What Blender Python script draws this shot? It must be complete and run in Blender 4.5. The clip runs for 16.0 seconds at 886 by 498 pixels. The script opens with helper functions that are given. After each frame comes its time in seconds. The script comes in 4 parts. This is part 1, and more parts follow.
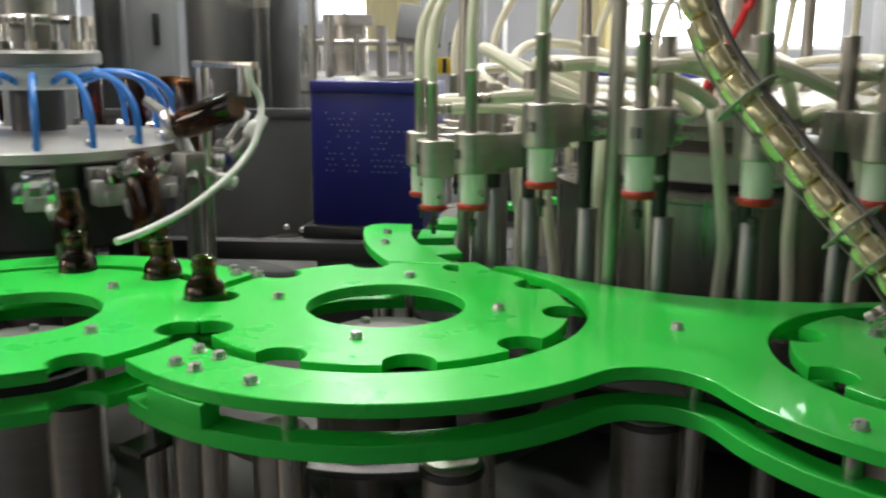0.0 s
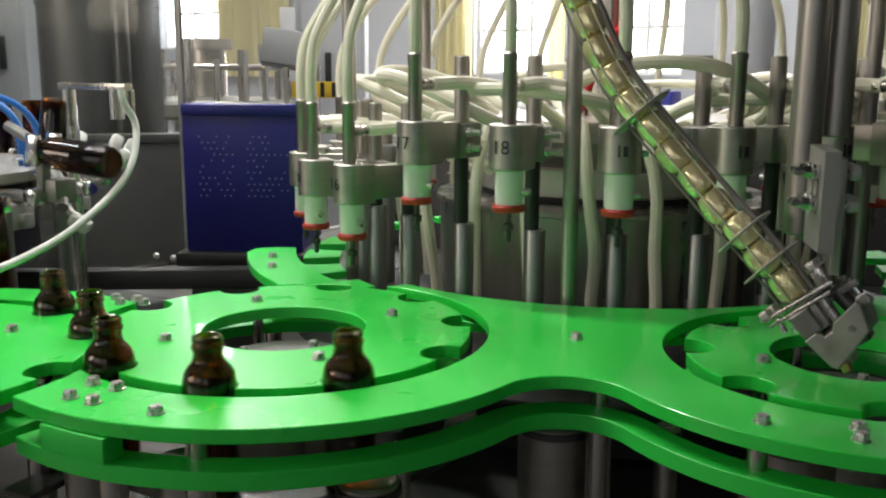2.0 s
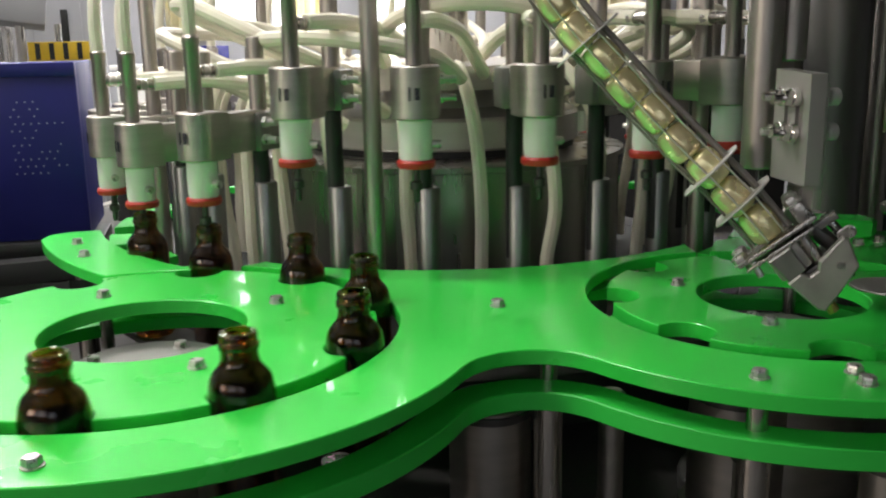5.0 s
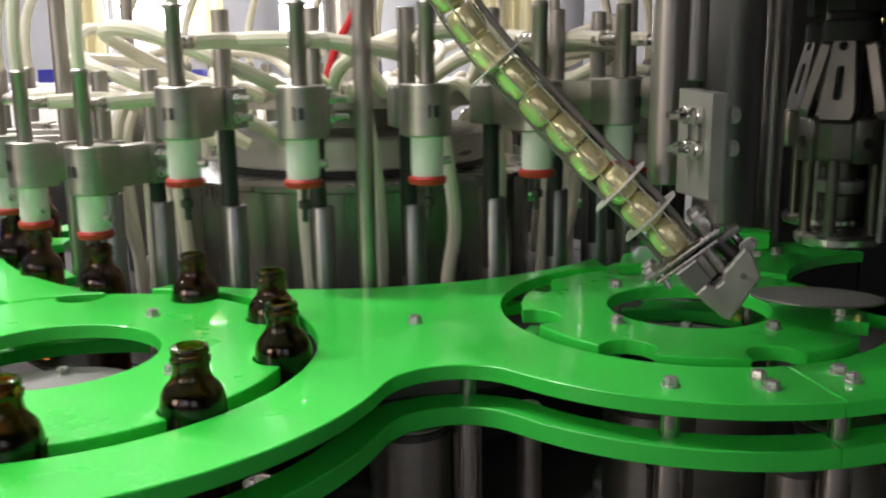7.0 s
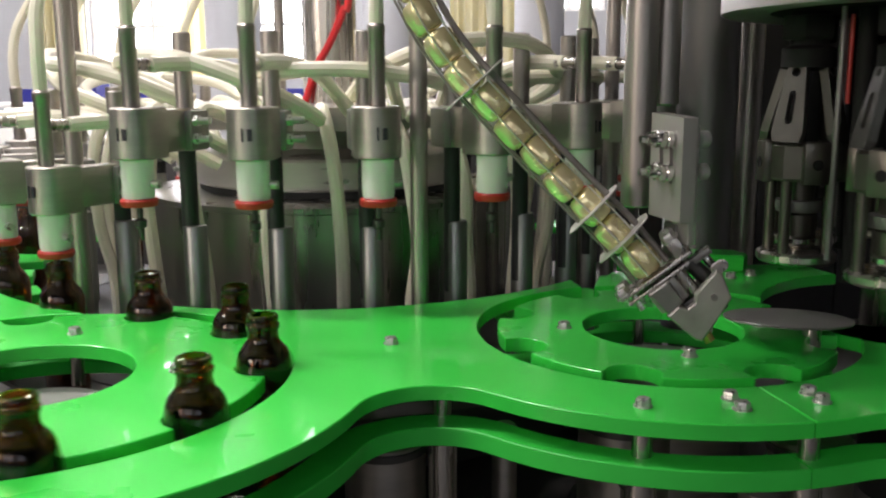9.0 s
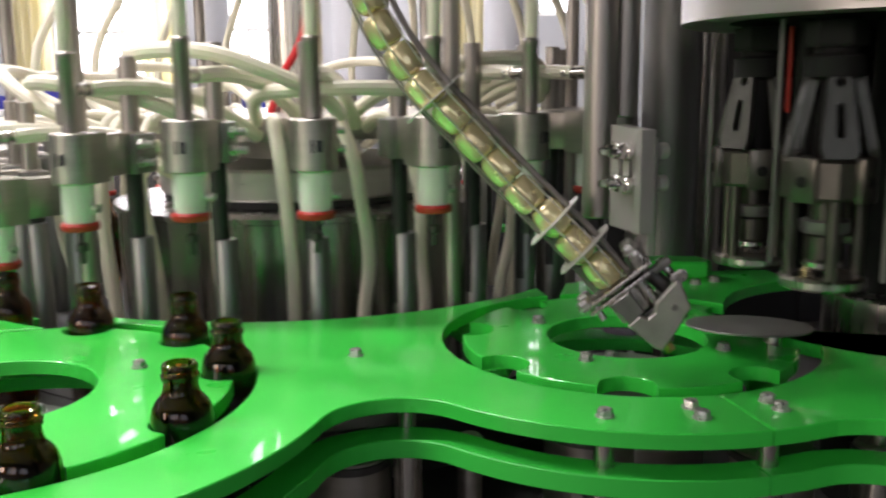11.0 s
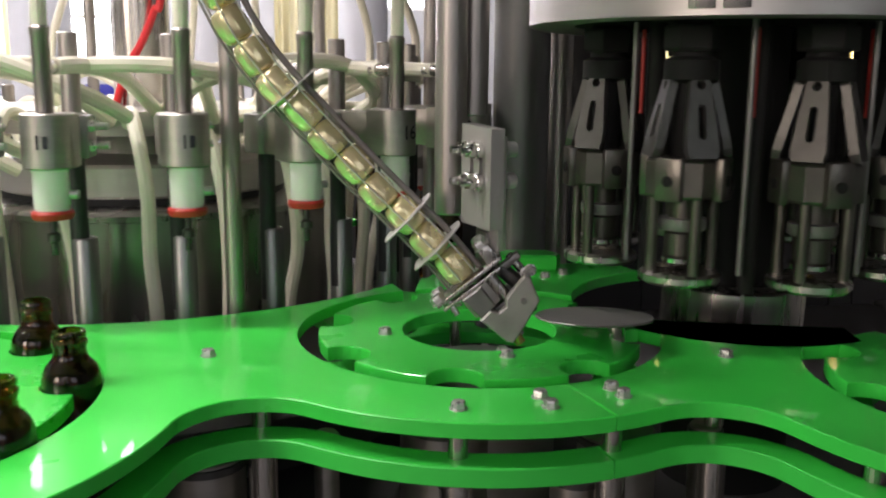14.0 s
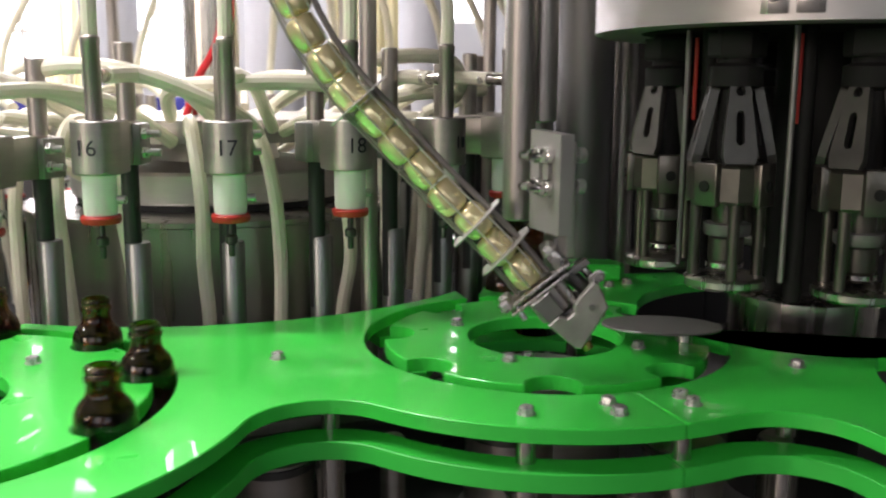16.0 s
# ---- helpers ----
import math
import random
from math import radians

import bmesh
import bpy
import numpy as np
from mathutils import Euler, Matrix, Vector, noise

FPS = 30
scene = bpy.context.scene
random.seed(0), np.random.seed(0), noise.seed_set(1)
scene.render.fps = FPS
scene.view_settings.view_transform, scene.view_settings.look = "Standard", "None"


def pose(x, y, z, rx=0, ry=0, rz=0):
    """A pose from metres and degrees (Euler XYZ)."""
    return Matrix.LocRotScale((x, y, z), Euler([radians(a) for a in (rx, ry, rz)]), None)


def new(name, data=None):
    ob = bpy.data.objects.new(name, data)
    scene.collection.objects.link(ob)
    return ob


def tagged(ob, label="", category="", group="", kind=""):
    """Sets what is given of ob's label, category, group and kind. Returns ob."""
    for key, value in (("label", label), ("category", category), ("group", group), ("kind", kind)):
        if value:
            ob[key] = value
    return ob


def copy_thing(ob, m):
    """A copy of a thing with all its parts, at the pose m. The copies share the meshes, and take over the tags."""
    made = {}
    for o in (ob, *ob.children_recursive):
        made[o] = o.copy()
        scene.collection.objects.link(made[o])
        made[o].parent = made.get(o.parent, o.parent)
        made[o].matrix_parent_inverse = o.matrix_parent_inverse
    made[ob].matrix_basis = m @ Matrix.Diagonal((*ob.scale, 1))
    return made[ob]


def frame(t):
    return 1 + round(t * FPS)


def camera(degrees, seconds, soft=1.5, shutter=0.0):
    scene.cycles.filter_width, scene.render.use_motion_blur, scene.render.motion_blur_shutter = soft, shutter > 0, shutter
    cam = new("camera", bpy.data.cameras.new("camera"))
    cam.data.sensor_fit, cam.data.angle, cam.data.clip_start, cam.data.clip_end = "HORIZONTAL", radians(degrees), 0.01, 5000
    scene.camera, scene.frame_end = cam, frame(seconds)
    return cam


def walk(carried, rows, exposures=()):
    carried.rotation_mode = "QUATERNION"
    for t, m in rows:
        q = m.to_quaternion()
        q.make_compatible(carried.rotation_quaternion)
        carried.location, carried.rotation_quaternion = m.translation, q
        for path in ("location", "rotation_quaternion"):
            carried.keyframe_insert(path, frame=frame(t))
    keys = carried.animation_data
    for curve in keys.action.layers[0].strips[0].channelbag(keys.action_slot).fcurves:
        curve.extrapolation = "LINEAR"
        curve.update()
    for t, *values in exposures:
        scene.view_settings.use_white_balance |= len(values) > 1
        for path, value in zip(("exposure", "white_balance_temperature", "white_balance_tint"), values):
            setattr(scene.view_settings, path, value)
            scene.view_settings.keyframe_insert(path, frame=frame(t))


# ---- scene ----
cam = camera(51.0, 16.0, soft=2.1, shutter=0.4)
# seconds, x, y, z, yaw, pitch, roll
PATH = [
    (0, 0.3212, -0.0222, 1.3882, 42.446, -12.382, 0.271),
    (0.5, 0.3185, -0.0227, 1.3912, 38.070, -12.188, 0.784),
    (1, 0.3262, -0.0433, 1.4008, 38.331, -11.500, 0.629),
    (1.5, 0.3172, -0.0560, 1.3960, 36.930, -10.757, 0.697),
    (2, 0.2727, -0.0596, 1.3762, 33.539, -10.760, 0.251),
    (2.5, 0.2321, 0.0024, 1.3819, 34.612, -13.316, 0.479),
    (3, 0.1800, 0.0553, 1.3748, 33.919, -14.014, 0.177),
    (3.2, 0.1330, 0.0680, 1.3690, 29.200, -14.030, 0.050),
    (3.5, 0.0433, 0.0547, 1.3583, 20.375, -13.671, -0.091),
    (3.7, 0.0201, 0.0498, 1.3480, 17.545, -13.166, 0.090),
    (5.8, -0.0297, 0.0017, 1.3366, 16.252, -12.867, -1.794),
    (6, -0.0354, 0.0010, 1.3402, 15.123, -12.862, -1.779),
    (6.5, -0.0276, 0.0009, 1.3367, 13.049, -12.297, -1.090),
    (7, -0.0224, 0.0051, 1.3387, 11.130, -11.935, -0.663),
    (7.5, -0.0265, 0.0077, 1.3372, 8.769, -11.554, -0.138),
    (8, -0.0245, 0.0058, 1.3310, 8.396, -10.882, -0.057),
    (10.3, -0.0034, -0.0051, 1.3524, 12.338, -10.476, -0.531),
    (10.5, -0.0054, -0.0034, 1.3518, 11.898, -10.385, -0.507),
    (11, -0.0004, 0.0008, 1.3499, 8.376, -10.414, -0.487),
    (11.5, 0.0017, 0.0064, 1.3531, 2.325, -11.022, -0.001),
    (12, 0.0006, -0.0002, 1.3541, 0.949, -11.239, 0.574),
    (12.5, 0.0000, 0.0000, 1.3503, 0.000, -11.080, 0.754),
    (13, 0.0008, 0.0013, 1.3553, -0.492, -11.259, 0.721),
    (13.5, 0.0045, -0.0021, 1.3562, -0.760, -11.091, 0.426),
    (14, 0.0045, -0.0049, 1.3548, -0.514, -10.796, 0.556),
    (14.5, 0.0051, -0.0107, 1.3549, -0.339, -10.570, 0.374),
    (15, 0.0062, -0.0135, 1.3546, -0.622, -10.380, 0.232),
    (15.5, 0.0052, -0.0152, 1.3538, -0.186, -10.248, 0.250),
    (16, -0.0110, -0.0130, 1.3469, 2.909, -10.013, 0.372),
]
EXPOSURES = [(0, -0.42, 6500, 7), (2.5, -0.42, 6500, 7), (3.5, -0.36, 6500, 8), (7, -0.16, 6500, 14), (10.5, -0.10, 6500, 16), (12, 0.06, 6500, 18), (14, 0.17, 6500, 18), (16, 0.11, 6500, 18)]
walk(cam, [(t, pose(x, y, z, 90 + pitch, 0, yaw) @ pose(0, 0, 0, 0, 0, roll)) for t, x, y, z, yaw, pitch, roll in PATH], EXPOSURES)

# ---- light ----
world = bpy.data.worlds.new("world")
scene.world = world
world.use_nodes = True
_wn = world.node_tree.nodes
_sky = _wn.new("ShaderNodeTexSky")
_sky.sky_type, _sky.sun_disc = "NISHITA", False
_sky.sun_elevation, _sky.sun_rotation = radians(40), radians(160)
world.node_tree.links.new(_sky.outputs[0], _wn["Background"].inputs[0])
_wn["Background"].inputs[1].default_value = 0.12


def area_lamp(name, x, y, z, w, h, rx, rz, power, colour=(1.0, 0.97, 0.93)):
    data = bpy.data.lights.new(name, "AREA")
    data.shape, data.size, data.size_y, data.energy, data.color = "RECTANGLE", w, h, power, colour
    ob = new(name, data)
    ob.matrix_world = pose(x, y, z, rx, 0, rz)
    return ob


# Added fill lamps behind the camera, as if from windows that are never seen.
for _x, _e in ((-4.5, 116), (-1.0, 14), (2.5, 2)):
    area_lamp("window_daylight", _x, -3.93, 2.6, 2.4, 1.7, 90, 0, _e, (1.0, 0.85, 0.71))
# Overhead lamps are added for light from above; no fitting is in view.
LAMPS = ((-3.4, 0.4), (-1.6, 0.6), (-1.6, 3.6), (-3.6, 3.4), (-5.4, 5.2), (-1.2, 6.4))
for _x, _y in LAMPS:
    area_lamp("tube_light", _x, _y, 4.25, 1.5, 0.30, 0, 0, 80 if _y < 3 else 130, (1.0, 0.98, 0.94))

# ---- materials ----


def material(name, colour, rough=0.5, metal=0.0, vary=0.12, scale=20.0, bump=0.0, bump_scale=120.0, coat=0.0, stretch=(1, 1, 1), rough_vary=0.1, emit=None, trans=0.0, ior=1.5, local=True, random_tint=0.0):
    m = bpy.data.materials.new(name)
    m.use_nodes = True
    nt = m.node_tree
    b = nt.nodes["Principled BSDF"]
    b.inputs["Metallic"].default_value = metal
    b.inputs["IOR"].default_value = ior
    b.inputs["Transmission Weight"].default_value = trans
    b.inputs["Coat Weight"].default_value = coat
    tc = nt.nodes.new("ShaderNodeTexCoord")
    mp = nt.nodes.new("ShaderNodeMapping")
    mp.inputs["Scale"].default_value = stretch
    nt.links.new(tc.outputs["Object"], mp.inputs[0])
    n1 = nt.nodes.new("ShaderNodeTexNoise")
    n1.inputs["Scale"].default_value, n1.inputs["Detail"].default_value = scale, 5
    n2 = nt.nodes.new("ShaderNodeTexNoise")
    n2.inputs["Scale"].default_value, n2.inputs["Detail"].default_value = scale * 0.13, 3
    nt.links.new(mp.outputs[0], n1.inputs["Vector"])
    nt.links.new(mp.outputs[0], n2.inputs["Vector"])
    add = nt.nodes.new("ShaderNodeMath")
    add.operation = "ADD"
    nt.links.new(n1.outputs[0], add.inputs[0])
    nt.links.new(n2.outputs[0], add.inputs[1])
    rng = nt.nodes.new("ShaderNodeMapRange")
    rng.inputs[1].default_value, rng.inputs[2].default_value = 0.6, 1.4
    rng.inputs[3].default_value, rng.inputs[4].default_value = 1 - vary, 1 + vary
    nt.links.new(add.outputs[0], rng.inputs[0])
    mul = nt.nodes.new("ShaderNodeVectorMath")
    mul.operation = "SCALE"
    mul.inputs[0].default_value = colour
    nt.links.new(rng.outputs[0], mul.inputs["Scale"])
    src = mul.outputs[0]
    if random_tint:
        info = nt.nodes.new("ShaderNodeObjectInfo")
        r2 = nt.nodes.new("ShaderNodeMapRange")
        r2.inputs[3].default_value, r2.inputs[4].default_value = 1 - random_tint, 1 + random_tint
        nt.links.new(info.outputs["Random"], r2.inputs[0])
        m2 = nt.nodes.new("ShaderNodeVectorMath")
        m2.operation = "SCALE"
        nt.links.new(src, m2.inputs[0])
        nt.links.new(r2.outputs[0], m2.inputs["Scale"])
        src = m2.outputs[0]
    nt.links.new(src, b.inputs["Base Color"])
    r = nt.nodes.new("ShaderNodeMapRange")
    r.inputs[1].default_value, r.inputs[2].default_value = 0.6, 1.4
    r.inputs[3].default_value, r.inputs[4].default_value = max(0.02, rough - rough_vary), min(1, rough + rough_vary)
    nt.links.new(add.outputs[0], r.inputs[0])
    nt.links.new(r.outputs[0], b.inputs["Roughness"])
    if bump:
        n3 = nt.nodes.new("ShaderNodeTexNoise")
        n3.inputs["Scale"].default_value, n3.inputs["Detail"].default_value = bump_scale, 4
        nt.links.new(mp.outputs[0], n3.inputs["Vector"])
        bp = nt.nodes.new("ShaderNodeBump")
        bp.inputs["Strength"].default_value, bp.inputs["Distance"].default_value = bump, 0.002
        nt.links.new(n3.outputs[0], bp.inputs["Height"])
        nt.links.new(bp.outputs[0], b.inputs["Normal"])
    if emit:
        b.inputs["Emission Color"].default_value = (*emit[:3], 1)
        b.inputs["Emission Strength"].default_value = emit[3]
    return m


GREEN = material("green_plastic", (0.036, 0.74, 0.076), 0.30, vary=0.06, scale=9, bump=0.02, bump_scale=25, rough_vary=0.06, coat=0.4)
STEEL = material("stainless_steel", (0.60, 0.57, 0.53), 0.27, 1.0, vary=0.12, scale=14, bump=0.05, bump_scale=60, stretch=(6, 6, 0.4))
BRUSHED = material("brushed_steel", (0.45, 0.425, 0.39), 0.40, 1.0, vary=0.16, scale=18, bump=0.10, bump_scale=90, stretch=(1, 1, 5))
BOLT = material("bolt_steel", (0.52, 0.51, 0.49), 0.30, 0.65, vary=0.15, scale=80, random_tint=0.15)
CAST = material("grey_cast_metal", (0.27, 0.265, 0.25), 0.45, 0.7, vary=0.2, scale=40, bump=0.2, bump_scale=200)
HEADS = material("worn_grey_head_metal", (0.175, 0.165, 0.14), 0.36, 0.9, vary=0.25, scale=25, bump=0.15, bump_scale=120)
DARKSTEEL = material("dark_machine_steel", (0.10, 0.098, 0.095), 0.35, 0.8, vary=0.25, scale=6, bump=0.1, bump_scale=40)
BLACK = material("black_rubber", (0.018, 0.02, 0.02), 0.5, vary=0.3, scale=30, bump=0.2, bump_scale=150)
WHITE = material("white_nylon", (0.80, 0.79, 0.76), 0.4, vary=0.05, scale=40)
RED = material("red_rubber", (0.50, 0.035, 0.025), 0.45, vary=0.12, scale=60)
HOSE = material("cream_silicone_hose", (0.86, 0.82, 0.68), 0.35, vary=0.12, scale=14, random_tint=0.08, bump=0.05, bump_scale=60)
GLASS = material("brown_bottle_glass", (0.25, 0.092, 0.014), 0.05, vary=0.1, scale=30, rough_vary=0.02, trans=1.0, ior=1.5, bump=0.04, bump_scale=40)
GOLD = material("gold_cap_tinplate", (0.97, 0.86, 0.50), 0.24, 0.55, vary=0.12, scale=50, random_tint=0.12, bump=0.06, bump_scale=80)
BLUE = material("blue_plastic", (0.013, 0.015, 0.17), 0.42, vary=0.15, scale=10, bump=0.1, bump_scale=60)
BLUEHOSE = material("blue_air_hose", (0.03, 0.20, 0.62), 0.3, vary=0.1, scale=30)
REDHOSE = material("red_hose", (0.72, 0.03, 0.035), 0.35, vary=0.08, scale=30)
WALLM = material("grey_painted_wall", (0.42, 0.425, 0.455), 0.75, vary=0.08, scale=3, bump=0.1, bump_scale=40)
CREAM = material("cream_curtain", (0.82, 0.78, 0.60), 0.8, vary=0.1, scale=4, bump=0.2, bump_scale=20, stretch=(8, 8, 0.3), trans=0.0)
# For the unseen south and east walls, darkened to cut bounced light.
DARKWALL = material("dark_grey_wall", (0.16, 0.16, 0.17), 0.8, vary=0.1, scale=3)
FLOORM = material("grey_concrete_floor", (0.16, 0.16, 0.152), 0.75, vary=0.2, scale=3, bump=0.15, bump_scale=60)
CEILM = material("white_ceiling", (0.6, 0.6, 0.58), 0.8, vary=0.05, scale=3)
WINM = material("bright_daylight_pane", (0.9, 0.92, 1.0), 0.3, vary=0.02, scale=2, emit=(0.96, 0.96, 1.0, 12.0))
TUBEM = material("glowing_tube", (0.9, 0.9, 0.9), 0.4, emit=(0.97, 1.0, 0.95, 5.0))
GREYBOX = material("grey_machine_paint", (0.30, 0.30, 0.31), 0.5, vary=0.12, scale=5, bump=0.05, bump_scale=60)
DRUMM = material("drum_steel", (0.34, 0.33, 0.31), 0.28, 1.0, vary=0.2, scale=8, bump=0.06, bump_scale=40, stretch=(4, 4, 0.5))
GREENLOW = material("green_plastic_lower", (0.036, 0.68, 0.076), 0.42, vary=0.08, scale=9, bump=0.04, bump_scale=40)
MATT = material("matt_steel", (0.26, 0.255, 0.24), 0.45, 0.7, vary=0.15, scale=30, bump=0.05, bump_scale=90)
SLEEVEM = material("dull_sleeve_steel", (0.27, 0.28, 0.27), 0.40, 1.0, vary=0.15, scale=14, stretch=(6, 6, 0.4))
GREYPOST = material("dull_grey_steel", (0.10, 0.098, 0.098), 0.42, 0.8, vary=0.15, scale=5, bump=0.05, bump_scale=50, stretch=(4, 4, 0.3))
YELLOW = material("yellow_warning_paint", (0.75, 0.50, 0.03), 0.5, vary=0.1, scale=30)
TUBEST = material("worn_tube_steel", (0.42, 0.39, 0.36), 0.40, 1.0, vary=0.15, scale=14, bump=0.05, bump_scale=60, stretch=(6, 6, 0.4))
RAILM = material("dull_rail_wire", (0.24, 0.225, 0.21), 0.55, 0.3, vary=0.2, scale=40)
PALEWIRE = material("pale_steel_wire", (0.62, 0.59, 0.52), 0.35, 0.8, vary=0.15, scale=40)
PLACERM = material("worn_cast_aluminium", (0.36, 0.35, 0.32), 0.48, 0.5, vary=0.22, scale=45, bump=0.2, bump_scale=200)
PLATEM = material("satin_plate_steel", (0.50, 0.48, 0.46), 0.46, 0.55, vary=0.12, scale=14, bump=0.06, bump_scale=90)
# Near black: the deep shade below the capper hood, put into the colour.
HOODSHADE = material("sooty_black_steel", (0.016, 0.016, 0.015), 0.7, vary=0.3, scale=30, bump=0.2, bump_scale=150, ior=1.3)
COVERM = material("black_painted_cover", (0.042, 0.041, 0.041), 0.6, vary=0.35, scale=5, bump=0.1, bump_scale=40)
CHROME = material("bright_chrome", (0.80, 0.79, 0.77), 0.16, 1.0, vary=0.1, scale=60)
COLLARM = material("dull_collar_steel", (0.58, 0.56, 0.54), 0.5, 0.4, vary=0.2, scale=30)
COLM = material("satin_column_steel", (0.22, 0.217, 0.217), 0.45, 0.7, vary=0.12, scale=5, bump=0.05, bump_scale=50, stretch=(4, 4, 0.3))
DECKM = material("stained_deck_steel", (0.13, 0.125, 0.12), 0.45, 0.5, vary=0.3, scale=5, bump=0.1, bump_scale=40)
PALEDOT = material("pale_hole_light", (0.30, 0.31, 0.42), 0.5)
FINGER = material("blackened_finger_steel", (0.14, 0.137, 0.125), 0.42, 0.8, vary=0.3, scale=25, bump=0.15, bump_scale=120)
LIDM = material("turned_lid_steel", (0.62, 0.60, 0.57), 0.34, 0.6, vary=0.1, scale=10, bump=0.04, bump_scale=80, stretch=(1, 1, 6))
HOODM = material("brushed_hood_steel", (0.52, 0.50, 0.475), 0.40, 1.0, vary=0.1, scale=12, bump=0.06, bump_scale=90, stretch=(0.6, 0.6, 8))
INK = material("black_marker_ink", (0.02, 0.02, 0.03), 0.5)


def make_translucent(m, amount):
    nt = m.node_tree
    b, out = nt.nodes["Principled BSDF"], nt.nodes["Material Output"]
    tr, mix = nt.nodes.new("ShaderNodeBsdfTranslucent"), nt.nodes.new("ShaderNodeMixShader")
    tr.inputs[0].default_value = (0.85, 0.80, 0.55, 1)
    mix.inputs[0].default_value = amount
    nt.links.new(b.outputs[0], mix.inputs[1])
    nt.links.new(tr.outputs[0], mix.inputs[2])
    nt.links.new(mix.outputs[0], out.inputs[0])


make_translucent(CREAM, 0.6)


def acrylic():
    m = material("clear_acrylic", (0.93, 0.96, 0.95), 0.06, vary=0.02, scale=10, trans=1.0, ior=1.2, rough_vary=0.03)
    return m


ACRYL = acrylic()
ACRYL_THIN = material("smoked_acrylic", (0.74, 0.77, 0.75), 0.08, vary=0.02, scale=10, trans=1.0, ior=1.08, rough_vary=0.03)

# ---- mesh helpers ----


def to_mesh(name, bm, mat, smooth=True, sharp=35):
    me = bpy.data.meshes.new(name)
    bmesh.ops.recalc_face_normals(bm, faces=bm.faces)
    bm.to_mesh(me)
    bm.free()
    if mat:
        me.materials.append(mat)
    if smooth:
        for p in me.polygons:
            p.use_smooth = True
        me.set_sharp_from_angle(angle=radians(sharp))
    return me


def part(name, bm, mat, parent, label="", smooth=True, sharp=35):
    ob = new(name, to_mesh(name, bm, mat, smooth, sharp) if isinstance(bm, bmesh.types.BMesh) else bm)
    ob.parent = parent
    if label:
        tagged(ob, label)
    return ob


def thing(name, label, category, m=None, group="", kind=""):
    ob = new(name)
    ob.empty_display_size = 0.05
    if m is not None:
        ob.matrix_basis = m
    return tagged(ob, label, category, group, kind)


def solid(name, bm, mat, label, category, group="", kind="", smooth=True):
    return tagged(new(name, to_mesh(name, bm, mat, smooth)), label, category, group, kind)


def lathe(profile, seg=32, bm=None, m=None):
    """A turned form from (radius, height) pairs, closed at both ends."""
    bm = bm or bmesh.new()
    m = m or Matrix()
    rings = []
    for r, z in profile:
        if r < 1e-6:
            rings.append([bm.verts.new(m @ Vector((0, 0, z)))])
        else:
            rings.append([bm.verts.new(m @ Vector((r * math.cos(2 * math.pi * k / seg), r * math.sin(2 * math.pi * k / seg), z))) for k in range(seg)])
    for a, b in zip(rings, rings[1:]):
        for k in range(seg):
            n = (k + 1) % seg
            vs = [a[k % len(a)], a[n % len(a)], b[n % len(b)], b[k % len(b)]]
            vs = list(dict.fromkeys(vs))
            if len(vs) > 2:
                bm.faces.new(vs)
    for ring in (rings[0], rings[-1]):
        if len(ring) > 2:
            bm.faces.new(ring)
    return bm


def rod(a, b, r, seg=16, bm=None, bevel=0.0):
    """A round bar from a to b."""
    a, b = Vector(a), Vector(b)
    m = Matrix.Translation(a) @ (b - a).to_track_quat("Z", "Y").to_matrix().to_4x4()
    n = (b - a).length
    e = min(bevel, r * 0.4)
    prof = [(r - e, 0), (r, e), (r, n - e), (r - e, n)] if e else [(r, 0), (r, n)]
    return lathe(prof, seg, bm, m)


def box(cx, cy, cz, sx, sy, sz, bevel=0.003, m=None, bm=None):
    bm = bm or bmesh.new()
    made = bmesh.ops.create_cube(bm, size=1, matrix=(m or Matrix()) @ Matrix.Translation((cx, cy, cz)) @ Matrix.Diagonal((sx, sy, sz, 1)))
    if bevel:
        vs = set(made["verts"])
        es = [e for e in bm.edges if e.verts[0] in vs and e.verts[1] in vs]
        bmesh.ops.bevel(bm, geom=es, offset=bevel, segments=2, profile=0.5, affect="EDGES")
    return bm


def tube(points, r, seg=10, bm=None, steps=6):
    """A hose through points, rounded between them."""
    bm = bm or bmesh.new()
    ps = [Vector(p) for p in points]
    path = []
    for k in range(len(ps) - 1):
        p0, p1, p2, p3 = ps[max(k - 1, 0)], ps[k], ps[k + 1], ps[min(k + 2, len(ps) - 1)]
        for s in range(steps):
            u = s / steps
            path.append(0.5 * ((2 * p1) + (p2 - p0) * u + (2 * p0 - 5 * p1 + 4 * p2 - p3) * u * u + (3 * p1 - p0 - 3 * p2 + p3) * u ** 3))
    path.append(ps[-1])
    rings = []
    side = None
    for k, p in enumerate(path):
        d = (path[min(k + 1, len(path) - 1)] - path[max(k - 1, 0)]).normalized()
        if side is None:
            side = d.orthogonal().normalized()
        side = (side - d * side.dot(d)).normalized()
        up = d.cross(side)
        rings.append([bm.verts.new(p + r * (math.cos(2 * math.pi * j / seg) * side + math.sin(2 * math.pi * j / seg) * up)) for j in range(seg)])
    for a, b in zip(rings, rings[1:]):
        for j in range(seg):
            n = (j + 1) % seg
            bm.faces.new((a[j], a[n], b[n], b[j]))
    bm.faces.new(rings[0])
    bm.faces.new(rings[-1])
    return bm


def arc(c, r, a0, a1, step=3.0):
    n = max(2, int(abs(a1 - a0) / step))
    return [(c[0] + r * math.cos(radians(a0 + (a1 - a0) * k / n)), c[1] + r * math.sin(radians(a0 + (a1 - a0) * k / n))) for k in range(n + 1)]


